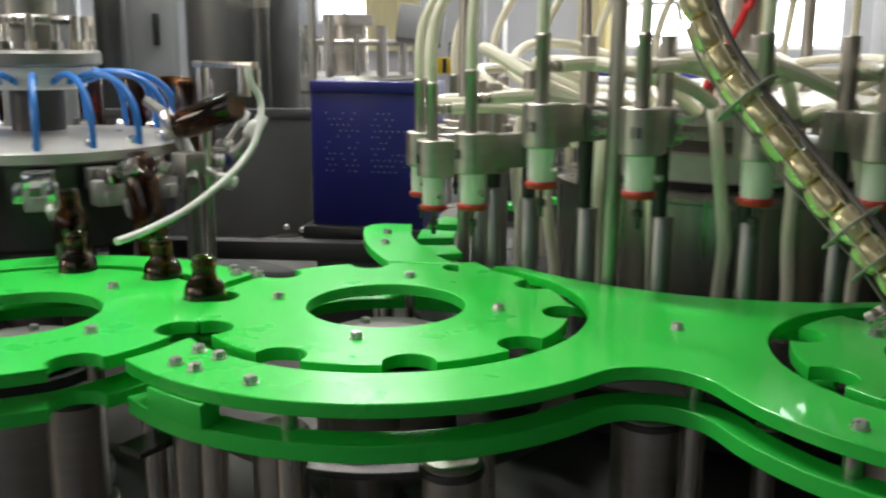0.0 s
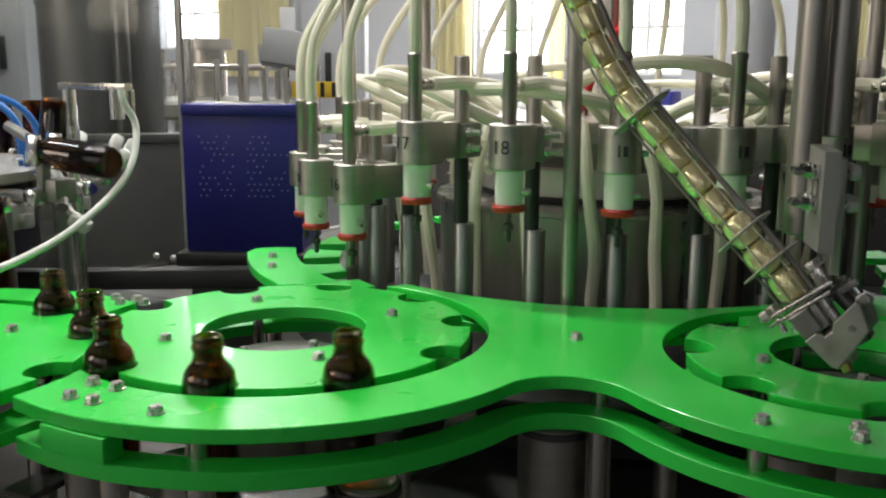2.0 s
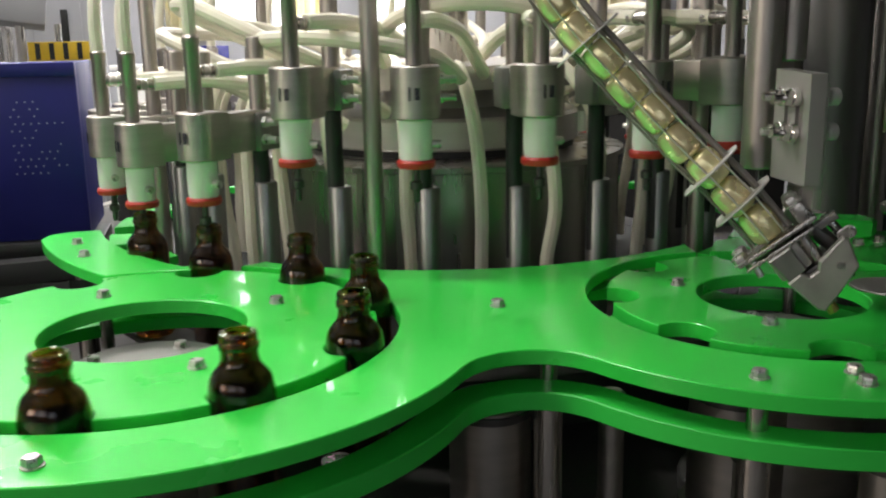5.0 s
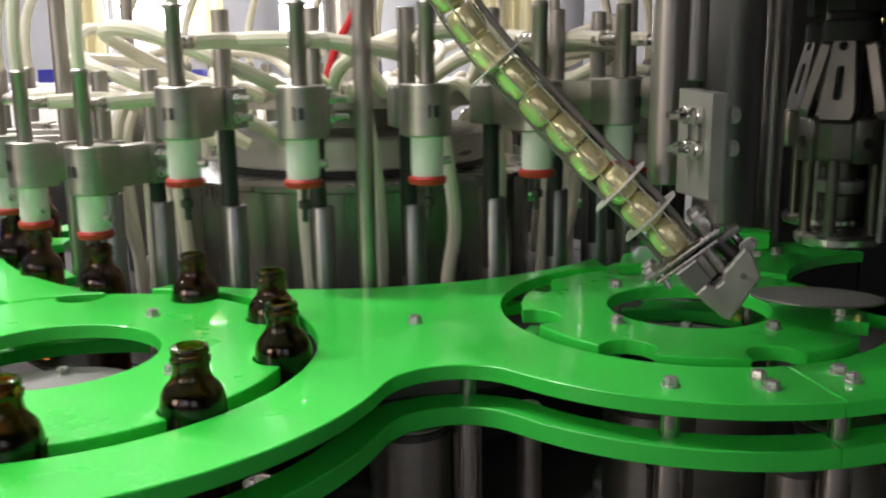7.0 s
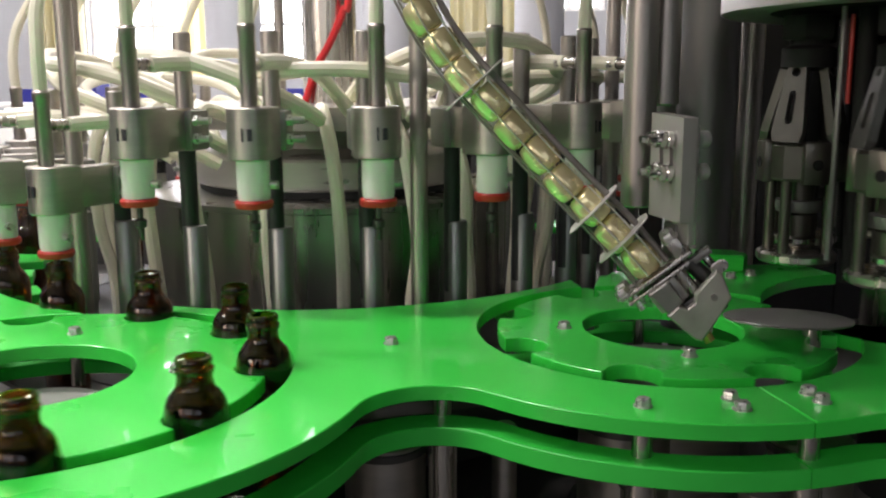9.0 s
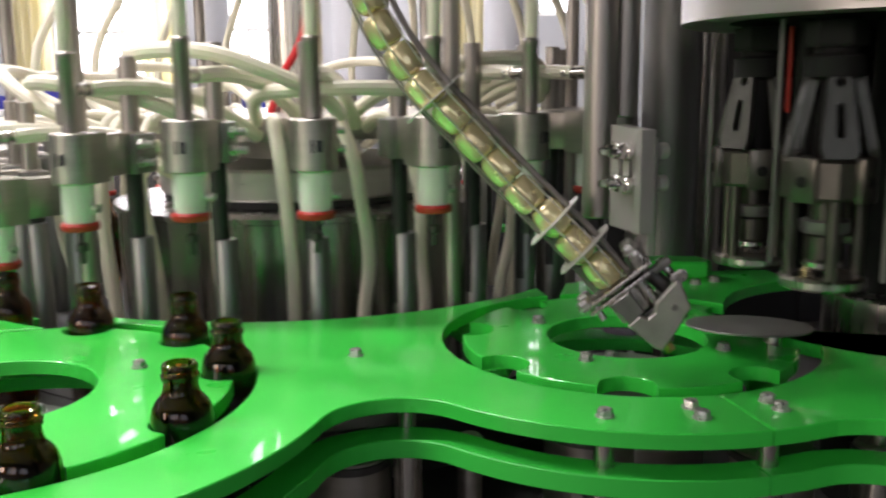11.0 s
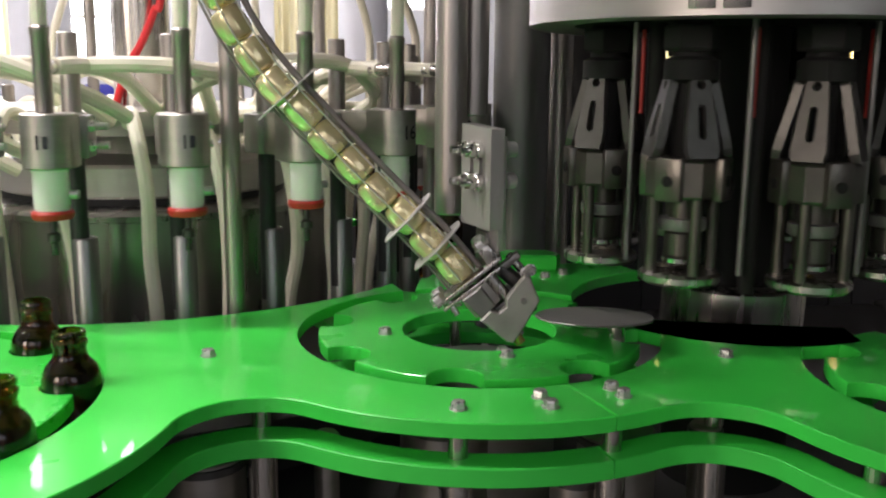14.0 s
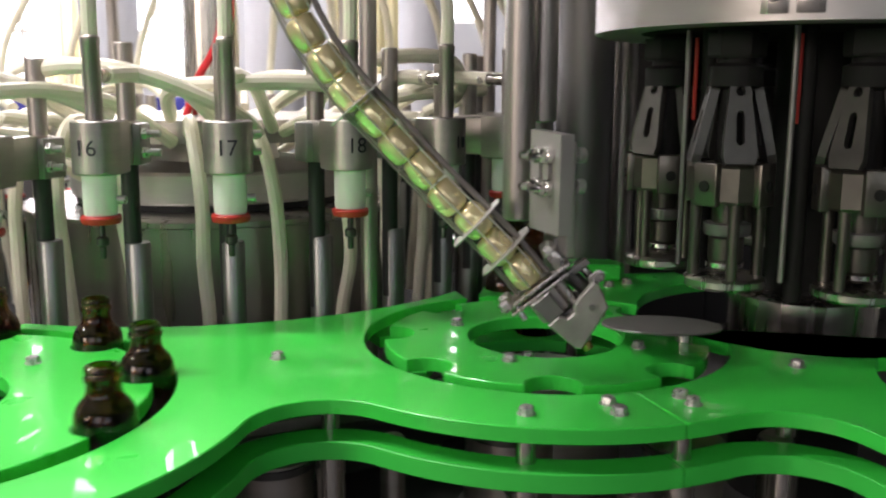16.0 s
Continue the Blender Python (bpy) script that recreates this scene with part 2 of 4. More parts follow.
def slab(outline, z0, z1, bevel=0.0012, holes=()):
    """A flat plate with the given outline between two heights, with eased edges."""
    bm = bmesh.new()
    pts = []
    for p in outline:
        if not pts or math.dist(p, pts[-1]) > 1e-4:
            pts.append(p)
    if math.dist(pts[0], pts[-1]) < 1e-4:
        pts.pop()
    lo = [bm.verts.new((x, y, z0)) for x, y in pts]
    f = bm.faces.new(lo)
    up = bmesh.ops.extrude_face_region(bm, geom=[f])
    vs = [v for v in up["geom"] if isinstance(v, bmesh.types.BMVert)]
    bmesh.ops.translate(bm, verts=vs, vec=(0, 0, z1 - z0))
    bmesh.ops.recalc_face_normals(bm, faces=bm.faces)
    if bevel:
        es = [e for e in bm.edges if abs(e.verts[0].co.z - e.verts[1].co.z) < 1e-6 and len(e.link_faces) == 2]
        bmesh.ops.bevel(bm, geom=es, offset=bevel, segments=1, profile=0.5, affect="EDGES", clamp_overlap=True)
    return bm


def ring_slab(outer, inner, z0, z1, e=0.0012):
    """A plate with outer outline and one inner hole, both with the same number of points."""
    bm = bmesh.new()

    def loop(pts, z):
        return [bm.verts.new((x, y, z)) for x, y in pts]

    def shrink(pts, d):
        cx, cy = sum(p[0] for p in pts) / len(pts), sum(p[1] for p in pts) / len(pts)
        out = []
        for x, y in pts:
            n = math.hypot(x - cx, y - cy)
            out.append((x - (x - cx) / n * d, y - (y - cy) / n * d))
        return out

    loops = [loop(outer, z0), loop(outer, z1 - e), loop(shrink(outer, e), z1), loop(shrink(inner, -e), z1), loop(inner, z1 - e), loop(inner, z0)]
    n = len(outer)
    for a, b in zip(loops, loops[1:] + loops[:1]):
        for k in range(n):
            j = (k + 1) % n
            bm.faces.new((a[k], a[j], b[j], b[k]))
    return bm


def holed_plate(outline, holes, thick):
    """A flat plate with real openings, lying in the xy plane."""
    bm = bmesh.new()
    edges = []
    for loop in (outline, *holes):
        vs = [bm.verts.new((x, y, 0)) for x, y in loop]
        edges += [bm.edges.new((vs[k], vs[(k + 1) % len(vs)])) for k in range(len(vs))]
    bmesh.ops.triangle_fill(bm, use_beauty=True, edges=edges)
    up = bmesh.ops.extrude_face_region(bm, geom=list(bm.faces))
    bmesh.ops.translate(bm, verts=[v for v in up["geom"] if isinstance(v, bmesh.types.BMVert)], vec=(0, 0, thick))
    return bm


def hex_bolt(r=0.0085, h=0.0075):
    """A domed hexagon head on a washer, base at 0."""
    bm = lathe([(r * 1.18, 0), (r * 1.18, 0.0016), (r * 0.98, 0.002)], 18)
    pts = [(r * math.cos(radians(60 * k)), r * math.sin(radians(60 * k))) for k in range(6)]
    lo = [bm.verts.new((x, y, 0.0018)) for x, y in pts]
    mid = [bm.verts.new((x, y, h)) for x, y in pts]
    top = [bm.verts.new((x * 0.84, y * 0.84, h + 0.0018)) for x, y in pts]
    for a, b in ((lo, mid), (mid, top)):
        for k in range(6):
            bm.faces.new((a[k], a[(k + 1) % 6], b[(k + 1) % 6], b[k]))
    bm.faces.new(top)
    return bm


BOLT_MESH = to_mesh("bolt", hex_bolt(), BOLT)


def bolt(parent, x, y, z, turn=0.0, m=None):
    ob = part("bolt", BOLT_MESH, None, parent)
    ob.matrix_basis = m if m is not None else pose(x, y, z, 0, 0, turn)
    return ob


# ---- plan of the wheels ----
STAR0, STAR1, STAR2, STAR3 = (-1.0318, 0.5241), (-0.670, 0.933), (0.0675, 1.2607), (0.715, 1.055)
FILLER, CAPPER, RINSER = (-0.572, 1.856), (0.474, 1.420), (-1.87, 0.96)
PITCH1, PITCH2, PITCHF = 0.273, 0.2184, 0.655
GUIDE1, GUIDE2 = 0.3066, 0.2523
EDGE1, EDGE2, EDGEF, GUIDEF = 0.408, 0.362, 0.595, 0.690
TOP, UNDER = 1.0, 0.982
SPEED = 57.9


def cross(c0, r0, c1, r1, side):
    d = math.dist(c0, c1)
    a = (r0 * r0 - r1 * r1 + d * d) / (2 * d)
    h = math.sqrt(max(0, r0 * r0 - a * a)) * side
    ux, uy = (c1[0] - c0[0]) / d, (c1[1] - c0[1]) / d
    return (c0[0] + a * ux - h * uy, c0[1] + a * uy + h * ux)


def ang(c, p):
    return math.degrees(math.atan2(p[1] - c[1], p[0] - c[0]))


def valley(c0, r0, c1, r1, rho):
    """The rounded valley between two round lobes: its centre, and the angles of its ends on the lobes and on itself."""
    f = cross(c0, r0 + rho, c1, r1 + rho, -1)
    return f, ang(c0, f), ang(c1, f), ang(f, c0), ang(f, c1)


def main_outline(gap=0.0):
    f, a0, a1, b0, b1 = valley(STAR1, EDGE1, STAR2, EDGE2, 0.085)
    tip_out = cross(STAR0, GUIDE1 + gap, STAR1, EDGE1, -1)
    tip_in = cross(STAR0, GUIDE1 + gap, STAR1, GUIDE1 + gap, -1)
    pts = arc(STAR1, EDGE1, ang(STAR1, tip_out), a0)
    pts += arc(f, 0.085, b0 % 360, b1 % 360)
    pts += arc(STAR2, EDGE2, a1, -69)
    pts += arc(STAR2, GUIDE2 + gap, -69, -243)
    pts += arc(FILLER, EDGEF + gap, -32, -101)
    pts += arc(STAR1, GUIDE1 + gap, 97, ang(STAR1, tip_in))
    pts += arc(STAR0, GUIDE1 + gap, ang(STAR0, tip_in), ang(STAR0, tip_out))
    return pts


def right_outline(gap=0.0):
    f, a0, a1, b0, b1 = valley(STAR2, EDGE2, STAR3, EDGE2, 0.085)
    pts = arc(STAR2, EDGE2, -68.7, a0)
    pts += arc(f, 0.085, b0 % 360, b1 % 360)
    pts += arc(STAR3, EDGE2, a1, 20)
    pts += arc(STAR3, GUIDE2 + gap, 20, -240)
    pts += arc(CAPPER, 0.238 + gap, -62, -152)
    pts += arc(STAR2, GUIDE2 + gap, 12, -68.7)
    return pts


def arm_outline():
    low = cross(STAR1, 0.288, FILLER, 0.780, 1)
    up = cross(STAR1, 0.288, FILLER, GUIDEF - 0.012, 1)
    pts = arc(FILLER, GUIDEF - 0.012, ang(FILLER, up) % 360, 219.5)
    pts += [(-1.128, 1.404), (-1.148, 1.386), (-1.158, 1.362)]
    pts += arc(FILLER, 0.780, 222.5, ang(FILLER, low) % 360)
    pts += arc(STAR1, 0.288, ang(STAR1, low) % 360, ang(STAR1, up) % 360)
    return pts


def rear_outline():
    tip = cross(STAR2, GUIDE2, CAPPER, 0.250, 1)
    pts = arc(STAR2, GUIDE2, 112, ang(STAR2, tip))
    pts += arc(CAPPER, 0.250, ang(CAPPER, tip) % 360, 112)
    pts += [(0.34, 1.735), (0.24, 1.715), (0.15, 1.69), (0.07, 1.65), (-0.02, 1.58)]
    return pts


def infeed_outline():
    tip_in = cross(STAR0, GUIDE1, STAR1, GUIDE1, 1)
    tip_out = cross(STAR0, 0.385, STAR1, GUIDE1, 1)
    pts = arc(STAR0, 0.385, 165, ang(STAR0, tip_out))
    pts += arc(STAR1, GUIDE1, ang(STAR1, tip_out) % 360, ang(STAR1, tip_in) % 360)
    pts += arc(STAR0, GUIDE1, ang(STAR0, tip_in), 165)
    return pts


def strip(edge, width):
    """A band of even width along the inner side of an edge line."""
    inner = []
    for k, (x, y) in enumerate(edge):
        x0, y0 = edge[max(k - 1, 0)]
        x1, y1 = edge[min(k + 1, len(edge) - 1)]
        n = math.hypot(x1 - x0, y1 - y0) or 1
        inner.append((x - (y1 - y0) / n * width, y + (x1 - x0) / n * width))
    return edge + inner[::-1]


def main_edge():
    f, a0, a1, b0, b1 = valley(STAR1, EDGE1, STAR2, EDGE2, 0.085)
    tip = cross(STAR0, GUIDE1, STAR1, EDGE1, -1)
    return clean(arc(STAR1, EDGE1, ang(STAR1, tip), a0) + arc(f, 0.085, b0 % 360, b1 % 360) + arc(STAR2, EDGE2, a1, -69))


def right_edge():
    f, a0, a1, b0, b1 = valley(STAR2, EDGE2, STAR3, EDGE2, 0.085)
    return clean(arc(STAR2, EDGE2, -68.7, a0) + arc(f, 0.085, b0 % 360, b1 % 360) + arc(STAR3, EDGE2, a1, 20))


def clean(pts):
    out = []
    for q in pts:
        if not out or math.dist(q, out[-1]) > 0.002:
            out.append(q)
    return out


def guide_plate(name, outline, bolts, label, lower=None):
    ob = thing(name, label, "guide plate")
    part("upper_plate", slab(outline(), UNDER, TOP), GREEN, ob, "", True, 18)
    if lower:
        part("lower_plate", slab(strip(lower(), 0.042), 0.928, 0.950), GREENLOW, ob, "", True, 18)
    for k, (x, y) in enumerate(bolts):
        bolt(ob, x, y, TOP, 17 * k)
    return ob


main_plate = guide_plate("guide_plate", main_outline, [(-0.280, 1.123), (0.031, 0.941), (0.123, 0.979), (0.131, 0.948), (-0.626, 0.567), (-0.663, 0.563), (-0.540, 0.586), (-0.643, 0.613), (-0.683, 0.609)], "glossy green plastic guide plate curving round the star wheels", main_edge)
right_plate = guide_plate("guide_plate", right_outline, [(0.208, 1.009), (0.217, 0.984), (0.379, 1.137)], "glossy green plastic guide plate butted against the longer plate", right_edge)
arm_plate = guide_plate("guide_plate", arm_outline, [(-1.062, 1.316), (-0.990, 1.240)], "green plastic guide arm with rounded end beside the filler")
rear_plate = guide_plate("guide_plate", rear_outline, [(0.20, 1.600), (0.235, 1.625), (0.10, 1.575)], "green plastic guide plate behind the discharge star wheel")
part("guide_block", slab([(0.105, 1.64), (0.225, 1.64), (0.235, 1.665), (0.215, 1.70), (0.120, 1.70), (0.095, 1.665)], 1.001, 1.030, 0.004), GREEN, rear_plate)
infeed_plate = guide_plate("guide_plate", infeed_outline, [(-0.983, 0.913), (-0.955, 0.905), (-0.99, 0.885), (-1.02, 0.90)], "green plastic guide plate behind the infeed star wheel")


def pocket_outline(pitch, n, outer, pr, step):
    """A round wheel with rounded pockets for bottles, pocket centres on the pitch circle."""
    pts = []
    for k in range(n):
        a = 360 / n * k
        c = (pitch * math.cos(radians(a)), pitch * math.sin(radians(a)))
        half = math.degrees(math.acos((pitch ** 2 + outer ** 2 - pr ** 2) / (2 * pitch * outer)))
        p0 = (outer * math.cos(radians(a - half)), outer * math.sin(radians(a - half)))
        p1 = (outer * math.cos(radians(a + half)), outer * math.sin(radians(a + half)))
        g0, g1 = ang(c, p0), ang(c, p1)
        g0u, g1u = (g0 - a) % 360, (g1 - a) % 360
        pts += arc(c, pr, a + g0u, a + g1u, 14)
        pts += arc((0, 0), outer, a + half, a + 360 / n - half, step)[1:-1]
    return pts


def star_wheel(c, pitch, n, hole, bolt_r, phase, bolt_phase, label):
    ob = thing("star_wheel", label, "star wheel", pose(c[0], c[1], 0), "star wheels")
    turn = Matrix.Rotation(radians(phase), 2)
    outline = [tuple(turn @ Vector(p)) for p in pocket_outline(pitch, n, pitch + 0.006, 0.0348, 4)]
    m = len(outline)
    inner = []
    for x, y in outline:
        g = math.atan2(y, x)
        inner.append((hole * math.cos(g), hole * math.sin(g)))
    wide = [(x * (pitch - 0.055) / hole, y * (pitch - 0.055) / hole) for x, y in inner]
    for name, z0, z1, ins in (("upper_wheel", UNDER, TOP, inner), ("lower_ring", 0.930, 0.948, wide)):
        part(name, ring_slab(outline, ins, z0, z1), GREEN if name == "upper_wheel" else GREENLOW, ob, "", True, 18)
    part("hub_disc", lathe([(0.02, 0.940), (hole - 0.022, 0.940), (hole - 0.020, 0.942), (hole - 0.020, 0.948), (hole - 0.022, 0.950), (0.0, 0.950)], 64), MATT, ob, "round stainless hub disc")
    # Black filler drum: stands in for the shade in the hollow below the wheel.
    part("hub_drum", lathe([(0.03, 0.880), (hole - 0.004, 0.880), (hole - 0.004, 0.926), (0.03, 0.928)], 48), BLACK, ob, "black drum standing for the shaded hollow under the wheel")
    part("shaft", lathe([(0.035, 0.62), (0.035, 0.924)], 24), STEEL, ob)
    for k in range(4):
        a = radians(bolt_phase + 90 * k)
        bolt(ob, bolt_r * math.cos(a), bolt_r * math.sin(a), TOP, 31 * k)
        b = a + radians(40)
        bolt(ob, (hole - 0.045) * math.cos(b), (hole - 0.045) * math.sin(b), 0.949, 11 * k)
        part("spacer", lathe([(0.009, 0.929), (0.009, 0.982)], 14), STEEL, ob).matrix_basis = pose(bolt_r * math.cos(a), bolt_r * math.sin(a), 0)
    return ob


star_infeed = star_wheel(STAR0, PITCH1, 10, 0.1211, 0.173, 26.98, 10, "green plastic infeed star wheel with bottle pockets")
star_filler = star_wheel(STAR1, PITCH1, 10, 0.1211, 0.173, -2.0, 32.4, "green plastic star wheel feeding bottles to the filler")
star_capper = star_wheel(STAR2, PITCH2, 8, 0.1073, 0.134, 11.8, 79.8, "small green plastic star wheel below the cap chute, empty pockets")
star_exit = star_wheel(STAR3, PITCH2, 8, 0.1073, 0.134, 35.6, 20, "small green plastic discharge star wheel, empty pockets")

# ---- bottles ----


def bottle_mesh():
    prof = [(0.0, 0.862), (0.027, 0.860), (0.0305, 0.866), (0.0308, 0.985), (0.0309, 0.999), (0.0303, 1.009), (0.0288, 1.0165), (0.0262, 1.0225), (0.0226, 1.0272), (0.0196, 1.0308), (0.0178, 1.0350), (0.0169, 1.0410), (0.0168, 1.0465), (0.0184, 1.0480), (0.0186, 1.0525), (0.0170, 1.0545), (0.0164, 1.0565), (0.0174, 1.0575), (0.0175, 1.0615), (0.0164, 1.064), (0.0140, 1.0650)]
    inner = [(0.0125, 1.064), (0.0125, 1.038), (0.0150, 1.031), (0.0215, 1.0235), (0.0262, 1.0135), (0.0278, 1.000), (0.0278, 0.990), (0.0275, 0.870), (0.0, 0.868)]
    return lathe([(r * 1.07, z) for r, z in prof + inner], 32)


BOTTLE_MESH = to_mesh("bottle", bottle_mesh(), GLASS)
BOTTLES = []
for _k in range(28):
    BOTTLES.append(tagged(new("bottle", BOTTLE_MESH), "empty brown glass beer bottle without a cap", "bottle", "bottles on the line"))

# ---- filler ----
FAXIS = pose(FILLER[0], FILLER[1], 0)


def filler_valve():
    """One filling valve on its lifting arm, at angle 0 about the filler's axis."""
    ob = thing("filling_valve", "stainless filling valve with white nozzle and red seal", "filling valve", FAXIS, "filling valves")
    r = PITCHF
    pts = arc((r, 0), 0.033, -90, 90, 10) + [(r - 0.03, 0.033), (r - 0.03, -0.033)]
    part("valve_block", slab(pts, 1.227, 1.298, 0.002), BRUSHED, ob, "", True, 25)
    nozzle = part("nozzle", lathe([(0.012, 1.172), (0.0215, 1.172), (0.0225, 1.180), (0.0225, 1.2265), (0.010, 1.2265)], 28, None, pose(r, 0, 0)), WHITE, ob, "white plastic nozzle")
    part("seal", lathe([(0.012, 1.160), (0.0245, 1.1605), (0.0265, 1.164), (0.0265, 1.169), (0.0245, 1.1718), (0.012, 1.1718)], 28, None, pose(r, 0, 0)), RED, ob, "red rubber seal ring")
    part("vent_tube", lathe([(0.004, 1.112), (0.0045, 1.116), (0.0045, 1.128), (0.0085, 1.131), (0.0085, 1.140), (0.0045, 1.143), (0.0045, 1.160)], 14, None, pose(r, 0, 0)), DARKSTEEL, ob)
    upright = part("tube", lathe([(0.010, 1.298), (0.0115, 1.299), (0.0115, 1.395), (0.0125, 1.397), (0.0125, 1.405), (0.010, 1.408)], 20, None, pose(r + 0.004, 0, 0)), TUBEST, ob, "upright stainless tube")
    part("arm", box(r - 0.085, 0.0, 1.262, 0.115, 0.030, 0.062, 0.003), BRUSHED, ob)
    clamp = part("clamp", box(0.530, 0.0, 1.260, 0.050, 0.052, 0.060, 0.004), CAST, ob)
    part("lift_rod", rod((0.530, 0, 1.00), (0.530, 0, 1.229), 0.0130, 18), BLACK, ob, "black lifting rod")
    part("guide_rod", rod((0.530, 0, 1.290), (0.530, 0, 1.405), 0.0135, 18, None, 0.002), TUBEST, ob)
    for y, z in ((0.040, 1.275), (0.040, 1.248)):
        part("clamp_bolt", rod((0.545, 0.02, z), (0.545, y + 0.012, z), 0.0055, 10, rod((0.545, 0.026, z), (0.545, 0.034, z), 0.009, 6)), BOLT, clamp)
    part("nozzle_screw", rod((r - 0.002, 0.02, 1.192), (r - 0.002, 0.034, 1.192), 0.006, 10), BOLT, nozzle)
    part("hose_fitting", rod((r - 0.005, 0, 1.356), (r - 0.052, 0.004, 1.357), 0.0095, 14), STEEL, upright)
    part("side_hose", tube([(r - 0.035, 0.004, 1.357), (r - 0.12, 0.02, 1.359), (r - 0.21, 0.05, 1.345), (r - 0.28, 0.07, 1.312), (0.31, 0.09, 1.272)], 0.0118), HOSE, ob, "cream silicone hose")
    return ob


first_valve = filler_valve()
VALVES = [first_valve] + [copy_thing(first_valve, FAXIS) for _ in range(23)]
for _v in VALVES:
    part("top_hose", tube([(PITCHF + 0.004, 0, 1.40), (PITCHF + 0.004, 0.0, 1.47), (PITCHF - 0.012, -0.01, 1.54), (PITCHF - 0.08, -0.03, 1.64), (0.44, -0.05, 1.76), (0.34, -0.05, 1.90)], 0.0100), HOSE, _v, "cream silicone hose")


def numeral(text, parent, m):
    data = bpy.data.curves.new("number", "FONT")
    data.body, data.size, data.align_x, data.align_y, data.extrude = text, 0.030, "CENTER", "CENTER", 0.0002
    tmp = new("number_text", data)
    me = bpy.data.meshes.new_from_object(tmp.evaluated_get(bpy.context.evaluated_depsgraph_get()))
    bpy.data.objects.remove(tmp)
    me.materials.append(INK)
    ob = new("number", me)
    ob.parent, ob.matrix_basis = parent, m
    return tagged(ob, "hand-written black number on the block")


for _k, _v in enumerate(VALVES):
    _m = pose(PITCHF + 0.0337, -0.004, 1.262, 90, 0, 90)
    if _k in (20, 21, 22):
        numeral(str(_k - 4), _v, _m)
    else:
        part("number", box(0, 0, 0, 0.003, 0.018, 0.0006, 0, None, box(0.010, 0, 0, 0.007, 0.016, 0.0006, 0)), INK, _v).matrix_basis = _m


def filler_rotor():
    ob = thing("filler_rotor", "round stainless filler body with lifting sleeves and hoses", "filling machine", FAXIS)
    part("drum", lathe([(0.05, 0.80), (0.36, 0.80), (0.36, 1.105), (0.368, 1.108), (0.368, 1.117), (0.35, 1.120), (0.05, 1.120)], 72), DRUMM, ob, "polished stainless drum")
    part("gasket", lathe([(0.05, 1.1205), (0.268, 1.1205), (0.268, 1.133), (0.05, 1.133)], 64), BLACK, ob)
    part("lid", lathe([(0.05, 1.1335), (0.272, 1.1335), (0.276, 1.138), (0.276, 1.186), (0.270, 1.192), (0.13, 1.200), (0.12, 1.235), (0.0, 1.238)], 72), LIDM, ob, "brushed round lid")
    part("column", lathe([(0.055, 1.20), (0.055, 1.88)], 24), STEEL, ob)
    part("manifold", lathe([(0.2, 1.245), (0.315, 1.245), (0.315, 1.285), (0.2, 1.285)], 48), BRUSHED, ob)
    part("base_ring", lathe([(0.30, 0.74), (0.60, 0.74), (0.60, 0.86), (0.30, 0.88)], 72), COVERM, ob)
    for k in range(24):
        a = radians(15 * k)
        c, s = math.cos(a), math.sin(a)
        part("sleeve", SLEEVE, None, ob).matrix_basis = pose(0.530 * c, 0.530 * s, 0)
        part("bottle_rest", REST, None, ob).matrix_basis = pose(0, 0, 0, 0, 0, 15 * k + 7.5)
        part("hanging_hose", HANGING[k % 3], None, ob).matrix_basis = pose(0, 0, 0, 0, 0, 15 * k + 5)
    for k in range(12):
        part("ring_hose", RINGHOSE[k % 2], None, ob).matrix_basis = pose(0, 0, 0.012 * (k % 3), 0, 0, 30 * k)
    for k in range(6):
        part("stay_rod", rod((0.565, 0, 0.88), (0.565, 0, 1.88), 0.0135, 18), TUBEST, ob).matrix_basis = pose(0, 0, 0, 0, 0, 60 * k + 37)
    return ob


SLEEVE = to_mesh("sleeve", lathe([(0.010, 0.86), (0.0185, 0.86), (0.0185, 1.110), (0.0170, 1.113), (0.0132, 1.113)], 22), SLEEVEM)
_rest = slab(arc((0, 0), 0.665, -4.6, 4.6, 1.2) + arc((0, 0), 0.585, 3.4, -3.4, 1.2), 0.958, 0.974, 0.001)
REST = to_mesh("bottle_rest", _rest, GREEN)
HANGING = [to_mesh("hanging_hose", tube([(0.31, 0.0, 1.265), (0.38 + d, 0.01, 1.285), (0.43 + d, 0.025, 1.235), (0.45 + 0.7 * d, 0.036, 1.16), (0.448 + 0.5 * d, 0.042 + 0.3 * d, 1.06), (0.44, 0.042, 0.97), (0.435, 0.04, 0.885)], 0.0115), HOSE) for d in (0.0, 0.02, -0.02)]
RINGHOSE = [to_mesh("ring_hose", tube([(0.32, 0, 1.28), (0.42, 0.03, 1.325), (0.50, 0.13, 1.335 + d), (0.47, 0.27, 1.335 + d), (0.36, 0.36, 1.31), (0.27, 0.34, 1.27)], 0.0120), HOSE) for d in (0.0, 0.03)]
rotor = filler_rotor()

# ---- cap chute ----
CHUTE = [(-0.262, 1.50), (-0.224, 1.418), (-0.195, 1.368), (-0.157, 1.325), (-0.118, 1.285), (-0.079, 1.243), (-0.034, 1.199), (0.011, 1.156), (0.037, 1.124)]
CHY = 1.03


def chute_at(d):
    """Point and direction on the chute's line, d metres up from its foot."""
    ps = [Vector((x, CHY, z)) for x, z in reversed(CHUTE)]
    for a, b in zip(ps, ps[1:]):
        n = (b - a).length
        if d <= n or b is ps[-1]:
            return a + (b - a) * (d / n), (b - a).normalized()
        d -= n


